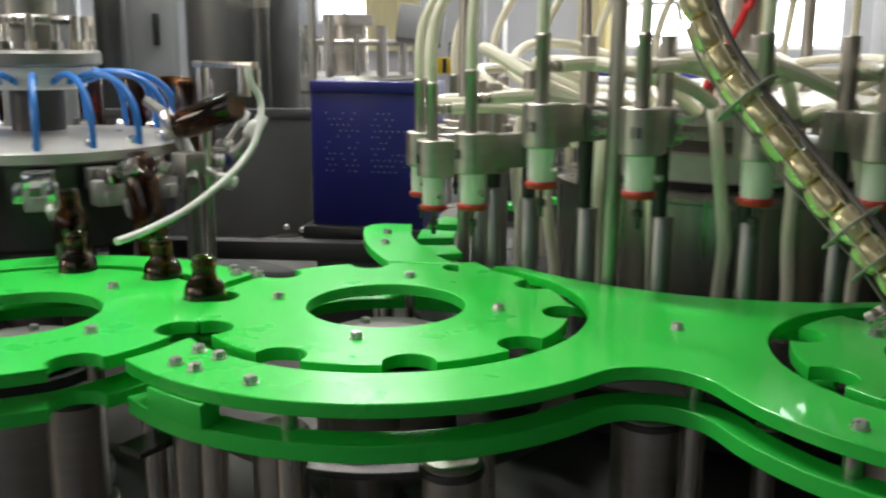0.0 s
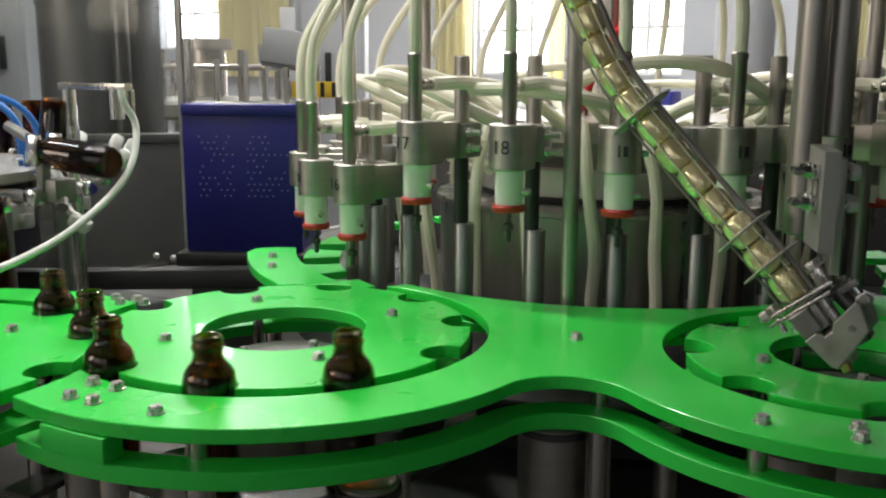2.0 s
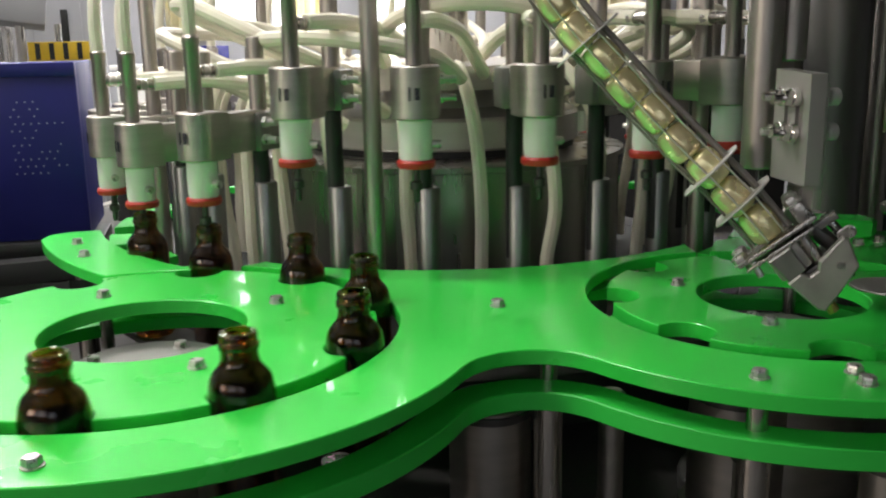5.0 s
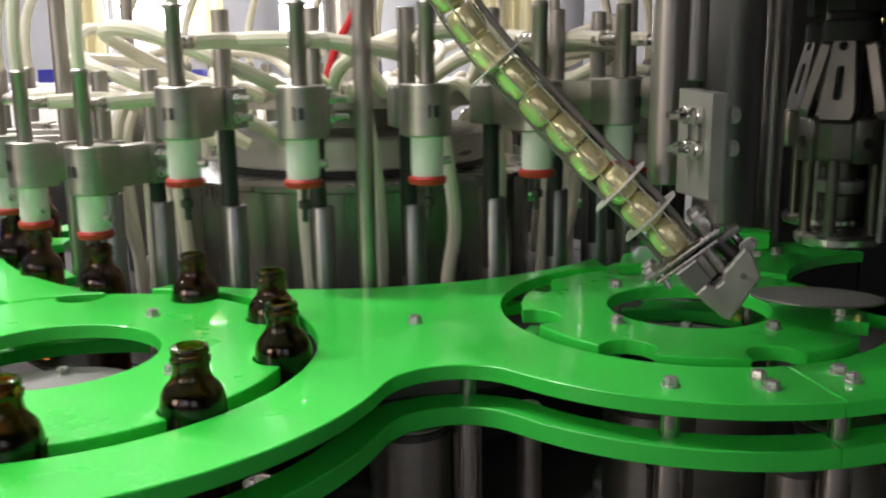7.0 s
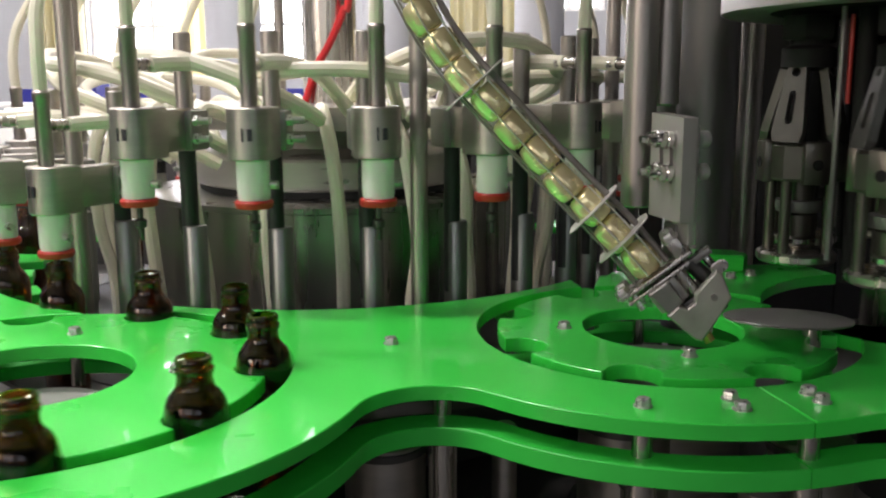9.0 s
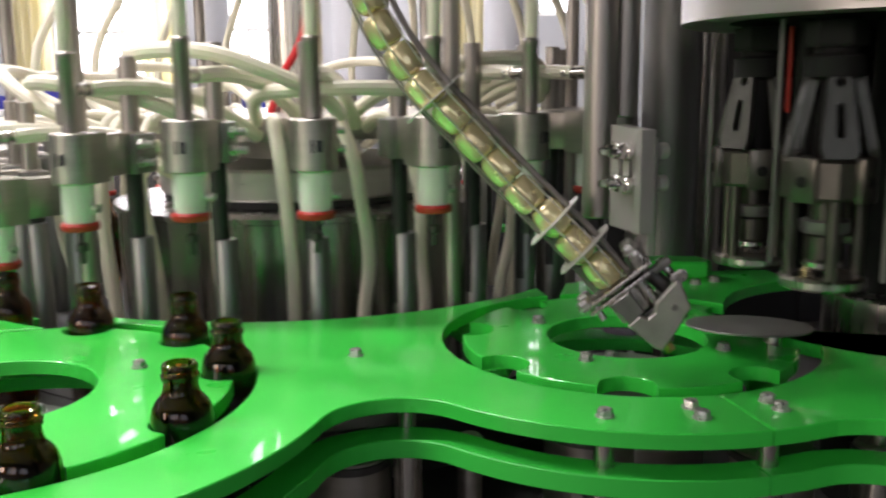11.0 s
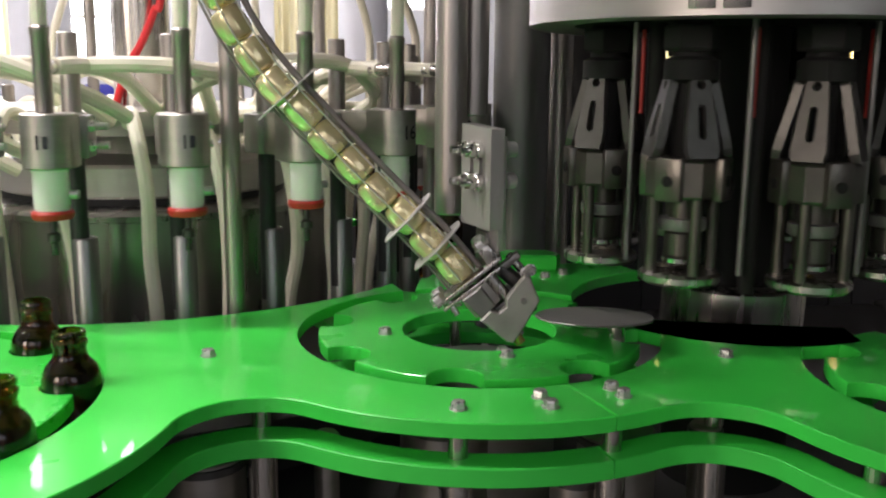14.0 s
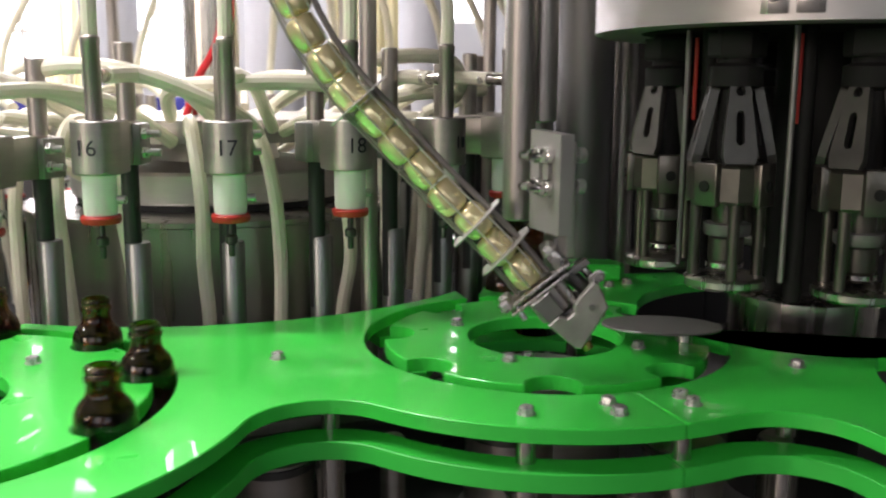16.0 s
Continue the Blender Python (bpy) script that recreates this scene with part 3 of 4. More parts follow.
def across(d):
    """A frame on the chute: z up along it, y away from the viewer."""
    p, w = chute_at(d)
    y = Vector((0, 1, 0))
    x = y.cross(w).normalized()
    return Matrix.Translation(p) @ Matrix((x, y, w)).transposed().to_4x4()


COLLAR_TILT = (5.0, 0.0)
chute = thing("cap_chute", "wire chute of thin steel rods holding a column of gold caps", "cap chute")
for sx, sy, r, mat in ((0.0232, -0.003, 0.0037, RAILM), (0.0215, 0.010, 0.0015, RAILM), (0.0165, -0.0130, 0.0010, PALEWIRE), (-0.0205, -0.004, 0.0016, RAILM), (-0.0190, 0.010, 0.0014, RAILM), (-0.002, -0.0203, 0.0011, PALEWIRE), (0.0, 0.0205, 0.0015, RAILM)):
    part("rail", tube([across(d) @ Vector((sx, sy, 0)) for d in (0.0, 0.06, 0.12, 0.18, 0.24, 0.30, 0.36, 0.42, 0.47)], r, 8, steps=4), mat, chute)
for d, sx, tilt in ((0.284, 0.042, COLLAR_TILT[0]), (0.094, 0.037, COLLAR_TILT[1]), (0.048, 0.037, COLLAR_TILT[1])):
    bm = lathe([(0.0, -0.0011), (0.97, -0.0011), (1.0, -0.0005), (1.0, 0.0005), (0.97, 0.0011), (0.0, 0.0011)], 32)
    for v in bm.verts:
        v.co.x = max(-0.82, min(0.90, v.co.x)) * sx * 1.12
        v.co.y *= 0.034
    part("collar", bm, COLLARM, chute, "thin oval steel collar plate").matrix_basis = across(d) @ pose(0, 0, 0, tilt, 0, 0)


def cap_mesh():
    """A long crimped cap lying along the chute."""
    half = [(0.0, 0.0188), (0.0110, 0.0188), (0.0132, 0.0182), (0.0154, 0.0168), (0.0170, 0.0138), (0.0180, 0.0090), (0.0185, 0.0040), (0.0186, 0.0004)]
    prof = [(r, -z) for r, z in half] + half[::-1]
    bm = lathe(prof, 48)
    for v in bm.verts:
        if abs(v.co.z) < 0.0150:
            k = 1 + 0.014 * math.cos(12 * math.atan2(v.co.y, v.co.x))
            v.co.x, v.co.y = v.co.x * k, v.co.y * k
    return bm


CAP_MESH = to_mesh("bottle_cap", cap_mesh(), GOLD)
for _k in range(12):
    cap = part("bottle_cap", CAP_MESH, None, chute, "gold crimped metal bottle cap")
    cap.matrix_basis = across(0.018 + 0.0400 * _k) @ pose(0.0016 * (-1) ** _k, 0, 0, 4 * math.sin(7 * _k), 4 * math.sin(5 * _k), 23 * _k)

cap_head = thing("cap_placer", "grey cast cap placing head at the chute's foot", "cap placer")
_base = across(-0.005)
part("mount_plate", box(0.004, 0, 0, 0.092, 0.044, 0.0045, 0.001, _base), STEEL, cap_head)
part("mount_plate", box(0.002, 0, -0.008, 0.080, 0.044, 0.004, 0.001, _base), STEEL, cap_head)
part("clamp_bar", box(0.040, 0, 0.012, 0.014, 0.040, 0.022, 0.002, _base), STEEL, cap_head)
for sx, sy in ((0.040, -0.014), (0.040, 0.0), (0.040, 0.014)):
    bolt(cap_head, 0, 0, 0, m=_base @ pose(sx, sy, 0.022))
for sx, sy in ((-0.036, -0.015), (-0.036, 0.015)):
    bolt(cap_head, 0, 0, 0, m=_base @ pose(sx, sy, 0.002))
part("neck_block", box(0.002, 0, -0.024, 0.036, 0.036, 0.030, 0.003, _base), PLACERM, cap_head)
_flat = _base @ Matrix(((1, 0, 0, 0), (0, 0, 1, 0), (0, 1, 0, 0), (0, 0, 0, 1)))
_cheek = [(-0.012, -0.040), (0.004, -0.038), (0.010, -0.046), (0.020, -0.045), (0.026, -0.038), (0.059, -0.030), (0.062, -0.036), (0.054, -0.064), (0.019, -0.078), (0.001, -0.084), (-0.004, -0.078)]
for y0, y1 in ((-0.030, -0.017), (0.015, 0.028)):
    bm = slab(_cheek, y0, y1, 0.0018)
    bm.transform(_flat)
    part("cheek", bm, PLACERM, cap_head, "worn grey cast cheek", False)
bm = slab([(-0.014, -0.010), (0.012, -0.010), (0.012, -0.038), (-0.010, -0.040)], -0.027, -0.018, 0.0015)
bm.transform(_flat)
part("neck_cheek", bm, CAST, cap_head, "", False)
part("core", box(0.022, 0, -0.058, 0.048, 0.030, 0.032, 0.003, _base), DARKSTEEL, cap_head)
for x0, z0, x1, z1, y0, r, mat in ((0.026, -0.006, 0.026, -0.040, -0.010, 0.0070, STEEL), (0.040, -0.012, 0.046, -0.046, 0.006, 0.0090, DARKSTEEL), (0.056, -0.008, 0.058, -0.038, 0.012, 0.0050, CHROME)):
    part("spring_pin", rod(_base @ Vector((x0, y0, z0)), _base @ Vector((x1, y0, z1)), r, 14, None, 0.001), mat, cap_head)
part("cross_arm", box(0.050, 0.006, -0.014, 0.034, 0.016, 0.008, 0.0015, _base), CAST, cap_head)
for sx in (0.060, 0.066):
    bolt(cap_head, 0, 0, 0, m=_base @ pose(sx, -0.006, -0.034, 90, 0, 0) @ Matrix.Diagonal((0.7, 0.7, 1, 1)))
part("hinge_pin", rod(_base @ Vector((0.040, -0.033, -0.052)), _base @ Vector((0.040, 0.030, -0.052)), 0.0035, 12), CAST, cap_head)
part("lip", box(0.008, 0, -0.080, 0.018, 0.030, 0.014, 0.003, _base), PLACERM, cap_head)
part("stop_screw", rod(_base @ Vector((0.008, -0.020, -0.082)), _base @ Vector((0.007, -0.020, -0.091)), 0.006, 10), material("brass", (0.5, 0.4, 0.12), 0.35, 1.0), cap_head)
part("set_screw", rod(_base @ Vector((-0.028, -0.012, -0.004)), _base @ Vector((-0.030, -0.012, -0.022)), 0.004, 10), CHROME, cap_head)

transfer_disc = solid("transfer_disc", lathe([(0.0, 1.022), (0.079, 1.022), (0.080, 1.0235), (0.079, 1.025), (0.0, 1.026)], 56, None, pose(0.222, 1.218, 1.03, -5.5, 0, 0) @ pose(0, 0, -1.024)), CAST, "thin round steel plate above the discharge star wheel", "plate")
part("support_pin", rod((0.26, 1.25, 0.935), (0.26, 1.25, 1.021), 0.012, 14), STEEL, transfer_disc)

post = thing("hanging_post", "upright stainless tube carrying the chute bracket", "post")
part("tube", rod((0.022, 1.085, 1.19), (0.022, 1.085, 3.2), 0.0185, 28, None, 0.002), TUBEST, post)
part("tube", rod((0.050, 1.110, 1.304), (0.050, 1.110, 3.2), 0.0165, 28, None, 0.002), TUBEST, post)
bracket = thing("chute_bracket", "slotted steel angle plates bolted to the upright tube", "bracket")
_turn = pose(0.0565, 1.028, 0, 0, 0, 25)
_slots = [arc((y, 0.030), 0.0035, 0, 180, 45) + arc((y, -0.012), 0.0035, 180, 360, 45) for y in (-0.012, 0.010)]
bm = holed_plate([(-0.035, -0.055), (0.035, -0.055), (0.035, 0.058), (-0.035, 0.055)], _slots, 0.0165)
bm.transform(_turn @ Matrix(((0, 0, 1, -0.008), (1, 0, 0, 0), (0, 1, 0, 1.240), (0, 0, 0, 1))))
part("slotted_plate", bm, PLATEM, bracket, "thick slotted steel plate", False)
part("rear_plate", box(0.0145, 0.004, 1.222, 0.010, 0.052, 0.128, 0.001, _turn), PLATEM, bracket)
for z in (1.271, 1.236):
    for y in (-0.012, 0.010):
        part("bolt_shank", rod(_turn @ Vector((-0.034, y, z)), _turn @ Vector((0.030, y, z)), 0.0042, 12), CHROME, bracket)
        part("nut", rod(_turn @ Vector((-0.024, y, z)), _turn @ Vector((-0.0165, y, z)), 0.0082, 6), CHROME, bracket)
        part("washer", rod(_turn @ Vector((-0.0165, y, z)), _turn @ Vector((-0.0085, y, z)), 0.0098, 18, None, 0.001), CHROME, bracket)
        part("bolt_head", rod(_turn @ Vector((0.0240, y, z)), _turn @ Vector((0.0350, y, z)), 0.0088, 18, None, 0.0015), COLLARM, bracket, "bright round bolt head")
part("strut", box(0.012, 0.012, 1.152, 0.012, 0.026, 0.05, 0.001, _turn), CAST, bracket)

# ---- capper ----
CAXIS = pose(CAPPER[0], CAPPER[1], 0)


def capper_head():
    """One crowning head, at angle 0 about the capper's axis."""
    ob = thing("crowning_head", "worn grey steel crowning head with three posts", "crowning head", CAXIS, "crowning heads")
    m = pose(PITCH2, 0, 0.013)
    part("foot_ring", lathe([(0.024, 1.062), (0.052, 1.062), (0.055, 1.066), (0.055, 1.074), (0.05, 1.078), (0.024, 1.078)], 32, None, m), STEEL, ob)
    for k in range(4):
        a = radians(45 + 90 * k)
        part("post", rod((PITCH2 + 0.043 * math.cos(a), 0.043 * math.sin(a), 1.089), (PITCH2 + 0.043 * math.cos(a), 0.043 * math.sin(a), 1.198), 0.0078, 12), HEADS, ob)
    part("collar", lathe([(0.030, 1.180), (0.053, 1.180), (0.056, 1.184), (0.056, 1.228), (0.052, 1.232), (0.030, 1.232)], 8, None, m), HEADS, ob, "", False)
    part("piston", lathe([(0.0, 1.085), (0.016, 1.085), (0.019, 1.093), (0.024, 1.10), (0.024, 1.13), (0.020, 1.134), (0.020, 1.20), (0.0, 1.20)], 24, None, m), HEADS, ob)
    for k in range(4):
        mm = m @ pose(0, 0, 0, 0, 0, 45 + 90 * k)
        # a rounded plate with an upper eye and a lower slot, leaning inwards
        rim = [(-0.019, 0.0), (0.019, 0.0), (0.022, 0.012), (0.021, 0.030), (0.015, 0.085)] + arc((0.0, 0.098), 0.014, 5, 175, 30) + [(-0.015, 0.085), (-0.021, 0.030), (-0.022, 0.012)]
        eye = arc((0.0, 0.096), 0.0062, 0, 330, 30)
        slot = arc((0.0, 0.066), 0.0050, 0, 180, 45) + arc((0.0, 0.030), 0.0055, 180, 360, 45)
        bm = holed_plate(rim, (eye, slot), 0.012)
        bm.transform(mm @ pose(0.045, 0, 1.232) @ pose(0, 0, 0, 0, -13, 0) @ Matrix(((0, 0, 1, 0), (1, 0, 0, 0), (0, 1, 0, 0), (0, 0, 0, 1))))
        part("spring_finger", bm, FINGER, ob, "slotted grey steel finger", False)
        part("lug", box(0.052, 0, 1.206, 0.014, 0.036, 0.058, 0.003, m @ pose(0, 0, 0, 0, 0, 90 * k)), HEADS, ob)
    part("side_rod", rod((PITCH2 * math.cos(0.36), PITCH2 * math.sin(0.36), 1.09), (PITCH2 * math.cos(0.36), PITCH2 * math.sin(0.36), 1.43), 0.0042, 12), CAST, ob, "thin steel rod")
    # Drive rod, stem and nut take the hood's shade as their colour.
    part("drive_rod", rod((0.19 * math.cos(0.42), 0.19 * math.sin(0.42), 1.06), (0.19 * math.cos(0.42), 0.19 * math.sin(0.42), 1.43), 0.012, 16), HOODSHADE, ob, "drive rod with the hood's shade in its colour")
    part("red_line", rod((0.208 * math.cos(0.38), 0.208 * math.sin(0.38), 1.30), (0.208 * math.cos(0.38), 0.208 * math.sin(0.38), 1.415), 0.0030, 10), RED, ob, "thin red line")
    part("stem", lathe([(0.0, 1.20), (0.021, 1.20), (0.021, 1.33), (0.036, 1.335), (0.036, 1.36), (0.026, 1.365), (0.026, 1.410), (0.0, 1.410)], 24, None, m), HOODSHADE, ob, "stem with the hood's shade in its colour")
    part("hex_nut", lathe([(0.0, 1.372), (0.036, 1.372), (0.038, 1.376), (0.038, 1.404), (0.0, 1.408)], 6, None, m), HOODSHADE, ob, "", False)
    part("chrome_ring", lathe([(0.018, 1.090), (0.0262, 1.090), (0.0262, 1.096), (0.018, 1.096)], 24, None, m), CHROME, ob, "bright chrome ring")
    part("bushing", lathe([(0.010, 1.134), (0.030, 1.134), (0.032, 1.138), (0.032, 1.150), (0.010, 1.152)], 24, None, m), CAST, ob)
    # Dark discs on the lugs paint the shade inside their holes.
    for k in range(4):
        part("lug_hole", rod(m @ Vector((0.058 * math.cos(radians(90 * k)), 0.058 * math.sin(radians(90 * k)), 1.204)), m @ Vector((0.0605 * math.cos(radians(90 * k)), 0.0605 * math.sin(radians(90 * k)), 1.204)), 0.0075, 12), HOODSHADE, ob)
    return ob


first_head = capper_head()
HEADS_ALL = [first_head] + [copy_thing(first_head, CAXIS) for _ in range(7)]

capper = thing("capper_turret", "round stainless capper hood above a dark column", "capping machine", CAXIS)
part("hood", lathe([(0.20, 1.43), (0.322, 1.420), (0.330, 1.424), (0.330, 1.86), (0.20, 1.89)], 96), HOODM, capper, "brushed stainless hood")
# Underside and column are coloured as dark as the shade they stand in.
part("underside", lathe([(0.05, 1.425), (0.318, 1.425), (0.318, 1.44), (0.05, 1.44)], 64), HOODSHADE, capper)
part("column", lathe([(0.05, 0.70), (0.098, 0.70), (0.098, 0.935), (0.06, 0.935), (0.06, 1.43)], 40), HOODSHADE, capper)
part("pedestal", lathe([(0.062, 0.936), (0.108, 0.936), (0.110, 0.940), (0.110, 1.036), (0.106, 1.040), (0.062, 1.042)], 48), STEEL, capper, "dark polished steel pedestal")
for k in range(2):
    g = -118 + k * 7.0
    part("latch", box(0.331, 0, 1.452, 0.004, 0.032, 0.04, 0.001, pose(0, 0, 0, 0, 0, g)), STEEL, capper)
    bolt(capper, 0, 0, 0, m=pose(0, 0, 0, 0, 0, g) @ pose(0.333, 0, 1.455, 0, 90, 0))

for _x, _y, _r, _lab in ((0.168, 1.80, 0.054, "thick grey steel machine column behind the star wheel"), (0.250, 1.86, 0.024, "slim stainless upright beside the thick column"), (0.215, 1.95, 0.02, "slim stainless upright beside the thick column")):
    solid("machine_column", rod((_x, _y, 0.72), (_x, _y, 3.2), _r, 36), BRUSHED if _r < 0.05 else COLM, _lab, "column")

# ---- machine base ----
deck = thing("machine_deck", "dark steel machine deck on square legs", "machine deck")
part("top", box(-0.5, 1.75, 0.70, 3.5, 3.2, 0.04, 0.004), DECKM, deck)
for x0, y0, sx, sy in ((-0.5, 0.13, 3.6, 0.04), (-0.5, 3.37, 3.6, 0.04), (-2.27, 1.75, 0.04, 3.2), (1.27, 1.75, 0.04, 3.2)):
    part("edge_rail", box(x0, y0, 0.69, sx, sy, 0.08, 0.003), BRUSHED, deck)
for x0 in (-2.1, 1.1):
    for y0 in (0.3, 3.2):
        part("leg", box(x0, y0, 0.34, 0.12, 0.12, 0.68, 0.004), DARKSTEEL, deck)
_sp = thing("spacer_block", "green plastic spacer block between the guide plates", "spacer", pose(-0.615, 0.541, 0.966, 0, 0, 6))
part("block", box(0, 0, 0, 0.100, 0.030, 0.031, 0.002), GREENLOW, _sp)
for _x, _y in ((-0.63, 0.590), (-0.365, 0.800), (0.031, 0.932), (0.200, 0.955), (-0.80, 0.605), (-0.195, 1.020), (-0.500, 0.610), (0.455, 0.880), (0.335, 1.03), (-1.03, 1.28)):
    _p = thing("support_pillar", "round stainless pillar holding up the guide plates", "pillar", pose(_x, _y, 0), "plate pillars")
    part("pillar", rod((0, 0, 0.72), (0, 0, 0.928), 0.017, 20), STEEL, _p)
    part("spacer", rod((0, 0, 0.950), (0, 0, 0.982), 0.011, 16), STEEL, _p)
for _x, _y, _r in ((-0.72, 0.50, 0.030), (-0.585, 0.54, 0.036), (-0.36, 0.62, 0.036), (-0.60, 0.70, 0.05), (-0.13, 0.98, 0.016), (-0.27, 0.92, 0.05), (0.03, 0.86, 0.018), (0.17, 0.88, 0.030), (0.36, 1.02, 0.020), (0.02, 1.05, 0.06), (0.24, 1.0, 0.05), (-0.90, 0.42, 0.04), (-1.032, 0.404, 0.11), (-0.67, 0.813, 0.11), (0.0675, 1.1407, 0.11), (-1.22, 0.26, 0.03)):
    _h = solid("bearing_housing", rod((_x, _y + 0.12, 0.72), (_x, _y + 0.12, 0.91), _r, 28, None, 0.004), BRUSHED, "brushed steel bearing housing under the guide plates", "housing", "housings below")
    part("flange", rod((_x, _y + 0.12, 0.72), (_x, _y + 0.12, 0.745), _r + 0.012, 28, None, 0.003), CAST, _h)
    part("cover_ring", rod((_x, _y + 0.12, 0.893), (_x, _y + 0.12, 0.903), _r + 0.003, 28, None, 0.001), DARKSTEEL, _h)

for _c, _p, _g0, _g1 in ((STAR0, PITCH1, 5, 175), (STAR1, PITCH1, -112, 65)):
    solid("bottle_track", slab(arc(_c, _p + 0.018, _g0, _g1, 5) + arc(_c, _p - 0.03, _g1, _g0, 5), 0.850, 0.860), DARKSTEEL, "dark steel track on which the bottles slide", "track")
solid("bottle_track", ring_slab(arc(FILLER, PITCHF + 0.034, 0, 355, 5), arc(FILLER, PITCHF - 0.05, 0, 355, 5), 0.852, 0.8605), COVERM, "dark steel ring on which filled bottles ride", "track")
conveyor = thing("conveyor", "narrow steel conveyor bringing bottles", "conveyor", pose(-2.331, 0.545, 0, 0, 0, -48))
part("belt", box(1.96, 0, 0.845, 4.0, 0.085, 0.030, 0.002), DARKSTEEL, conveyor)
for _y in (-0.052, 0.052):
    part("side_rail", box(1.96, _y, 0.838, 4.0, 0.012, 0.060, 0.002), BRUSHED, conveyor)
for _x in (1.0, 2.4, 3.8):
    part("leg", box(_x, 0, 0.415, 0.05, 0.08, 0.83, 0.003), DARKSTEEL, conveyor)

# ---- surroundings ----
panel = thing("plastic_crate", "dark blue perforated plastic crate standing beside the filler", "crate")
_pm = pose(-1.505, 1.670, 1.10, 0, 0, 30)
part("sheet", box(0, 0.01, 0, 0.312, 0.02, 0.39, 0.004, _pm), BLUE, panel)
part("rim", box(0, -0.002, 0.178, 0.312, 0.008, 0.03, 0.003, _pm), BLUE, panel)
part("side_wall", box(0.149, 0.14, 0, 0.012, 0.24, 0.385, 0.003, _pm), BLUE, panel)
part("side_wall", box(-0.149, 0.14, 0, 0.012, 0.24, 0.385, 0.003, _pm), BLUE, panel)
part("foot_rail", box(0, 0.08, -0.215, 0.36, 0.20, 0.036, 0.003, _pm), DARKSTEEL, panel)
part("stand", box(0, 0.08, -0.665, 0.30, 0.16, 0.86, 0.004, _pm), DARKSTEEL, panel)
random.seed(4)
# Pale discs paint the light glinting at the crate's perforations.
HOLE_GLINT = to_mesh("hole", lathe([(0.0021, 0), (0.0021, 0.002), (0.0, 0.002)], 8), PALEDOT)
for _i in range(15):
    for _j in range(11):
        if random.random() < 0.55 and _i not in (6, 7):
            part("hole", HOLE_GLINT, None, panel).matrix_basis = _pm @ pose(-0.112 + _i * 0.016 + (0.008 if _j % 2 else 0), 0.0005, -0.045 + _j * 0.0155, 90, 0, 0)

# rinser
RPHASE = 14.27
RAXIS = pose(RINSER[0], RINSER[1], 0)
rinser = thing("rinser_rotor", "round stainless bottle rinser with blue air hoses", "rinsing machine", RAXIS)
part("rim_disc", lathe([(0.08, 1.140), (0.328, 1.140), (0.34, 1.146), (0.34, 1.166), (0.328, 1.172), (0.12, 1.185), (0.08, 1.19)], 64), LIDM, rinser)
part("upper_drum", lathe([(0.0, 1.285), (0.105, 1.285), (0.112, 1.29), (0.115, 1.312), (0.128, 1.316), (0.128, 1.336), (0.0, 1.3365)], 48), WHITE, rinser, "white plastic distributor drum")
part("top_plate", lathe([(0.0, 1.338), (0.145, 1.338), (0.15, 1.343), (0.15, 1.366), (0.145, 1.372), (0.06, 1.376), (0.06, 1.60), (0.0, 1.60)], 48), MATT, rinser)
for k in range(14):
    part("stud", rod((0.118, 0, 1.37), (0.118, 0, 1.43 + 0.02 * (k % 2)), 0.009, 10, rod((0.118, 0, 1.372), (0.118, 0, 1.392), 0.015, 6)), STEEL, rinser).matrix_basis = pose(0, 0, 0, 0, 0, 360 / 14 * k)
part("ring_pipe", tube([(0.09 * math.cos(2 * math.pi * k / 24), 0.09 * math.sin(2 * math.pi * k / 24), 1.44) for k in range(25)], 0.012, 8, steps=1), STEEL, rinser)
part("core", lathe([(0.05, 0.72), (0.11, 0.72), (0.11, 1.15), (0.06, 1.19), (0.06, 1.29)], 40), DARKSTEEL, rinser)
BLUEH = to_mesh("air_hose", tube([(0.11, 0, 1.302), (0.19, 0, 1.322), (0.265, 0.0, 1.306), (0.312, 0, 1.25), (0.322, 0, 1.165)], 0.0072), BLUEHOSE)
SHOE = to_mesh("arm_bracket", box(0.395, 0, 1.125, 0.130, 0.030, 0.020, 0.003, None, box(0.352, 0, 1.112, 0.040, 0.060, 0.046, 0.004)), MATT)
HINGE = to_mesh("hinge_block", box(0.448, 0, 1.128, 0.032, 0.056, 0.034, 0.005), CHROME)
RINSEBLOCK = to_mesh("valve_block", box(0.378, 0, 1.085, 0.045, 0.062, 0.055, 0.006, None, box(0.405, 0, 1.075, 0.02, 0.03, 0.03, 0.004)), COLLARM)
RIMNUT = to_mesh("rim_nut", lathe([(0.0, 1.172), (0.012, 1.172), (0.012, 1.184), (0.006, 1.190), (0.0, 1.190)], 6, None, pose(0.300, 0, 0)), CHROME)
for k in range(18):
    for me in (BLUEH, SHOE, HINGE, RIMNUT, RINSEBLOCK):
        part(me.name.split(".")[0], me, None, rinser).matrix_basis = pose(0, 0, 0, 0, 0, 20 * k + RPHASE)
part("skirt", lathe([(0.11, 0.95), (0.29, 0.95), (0.30, 0.96), (0.30, 1.138), (0.11, 1.138)], 48), DARKSTEEL, rinser)


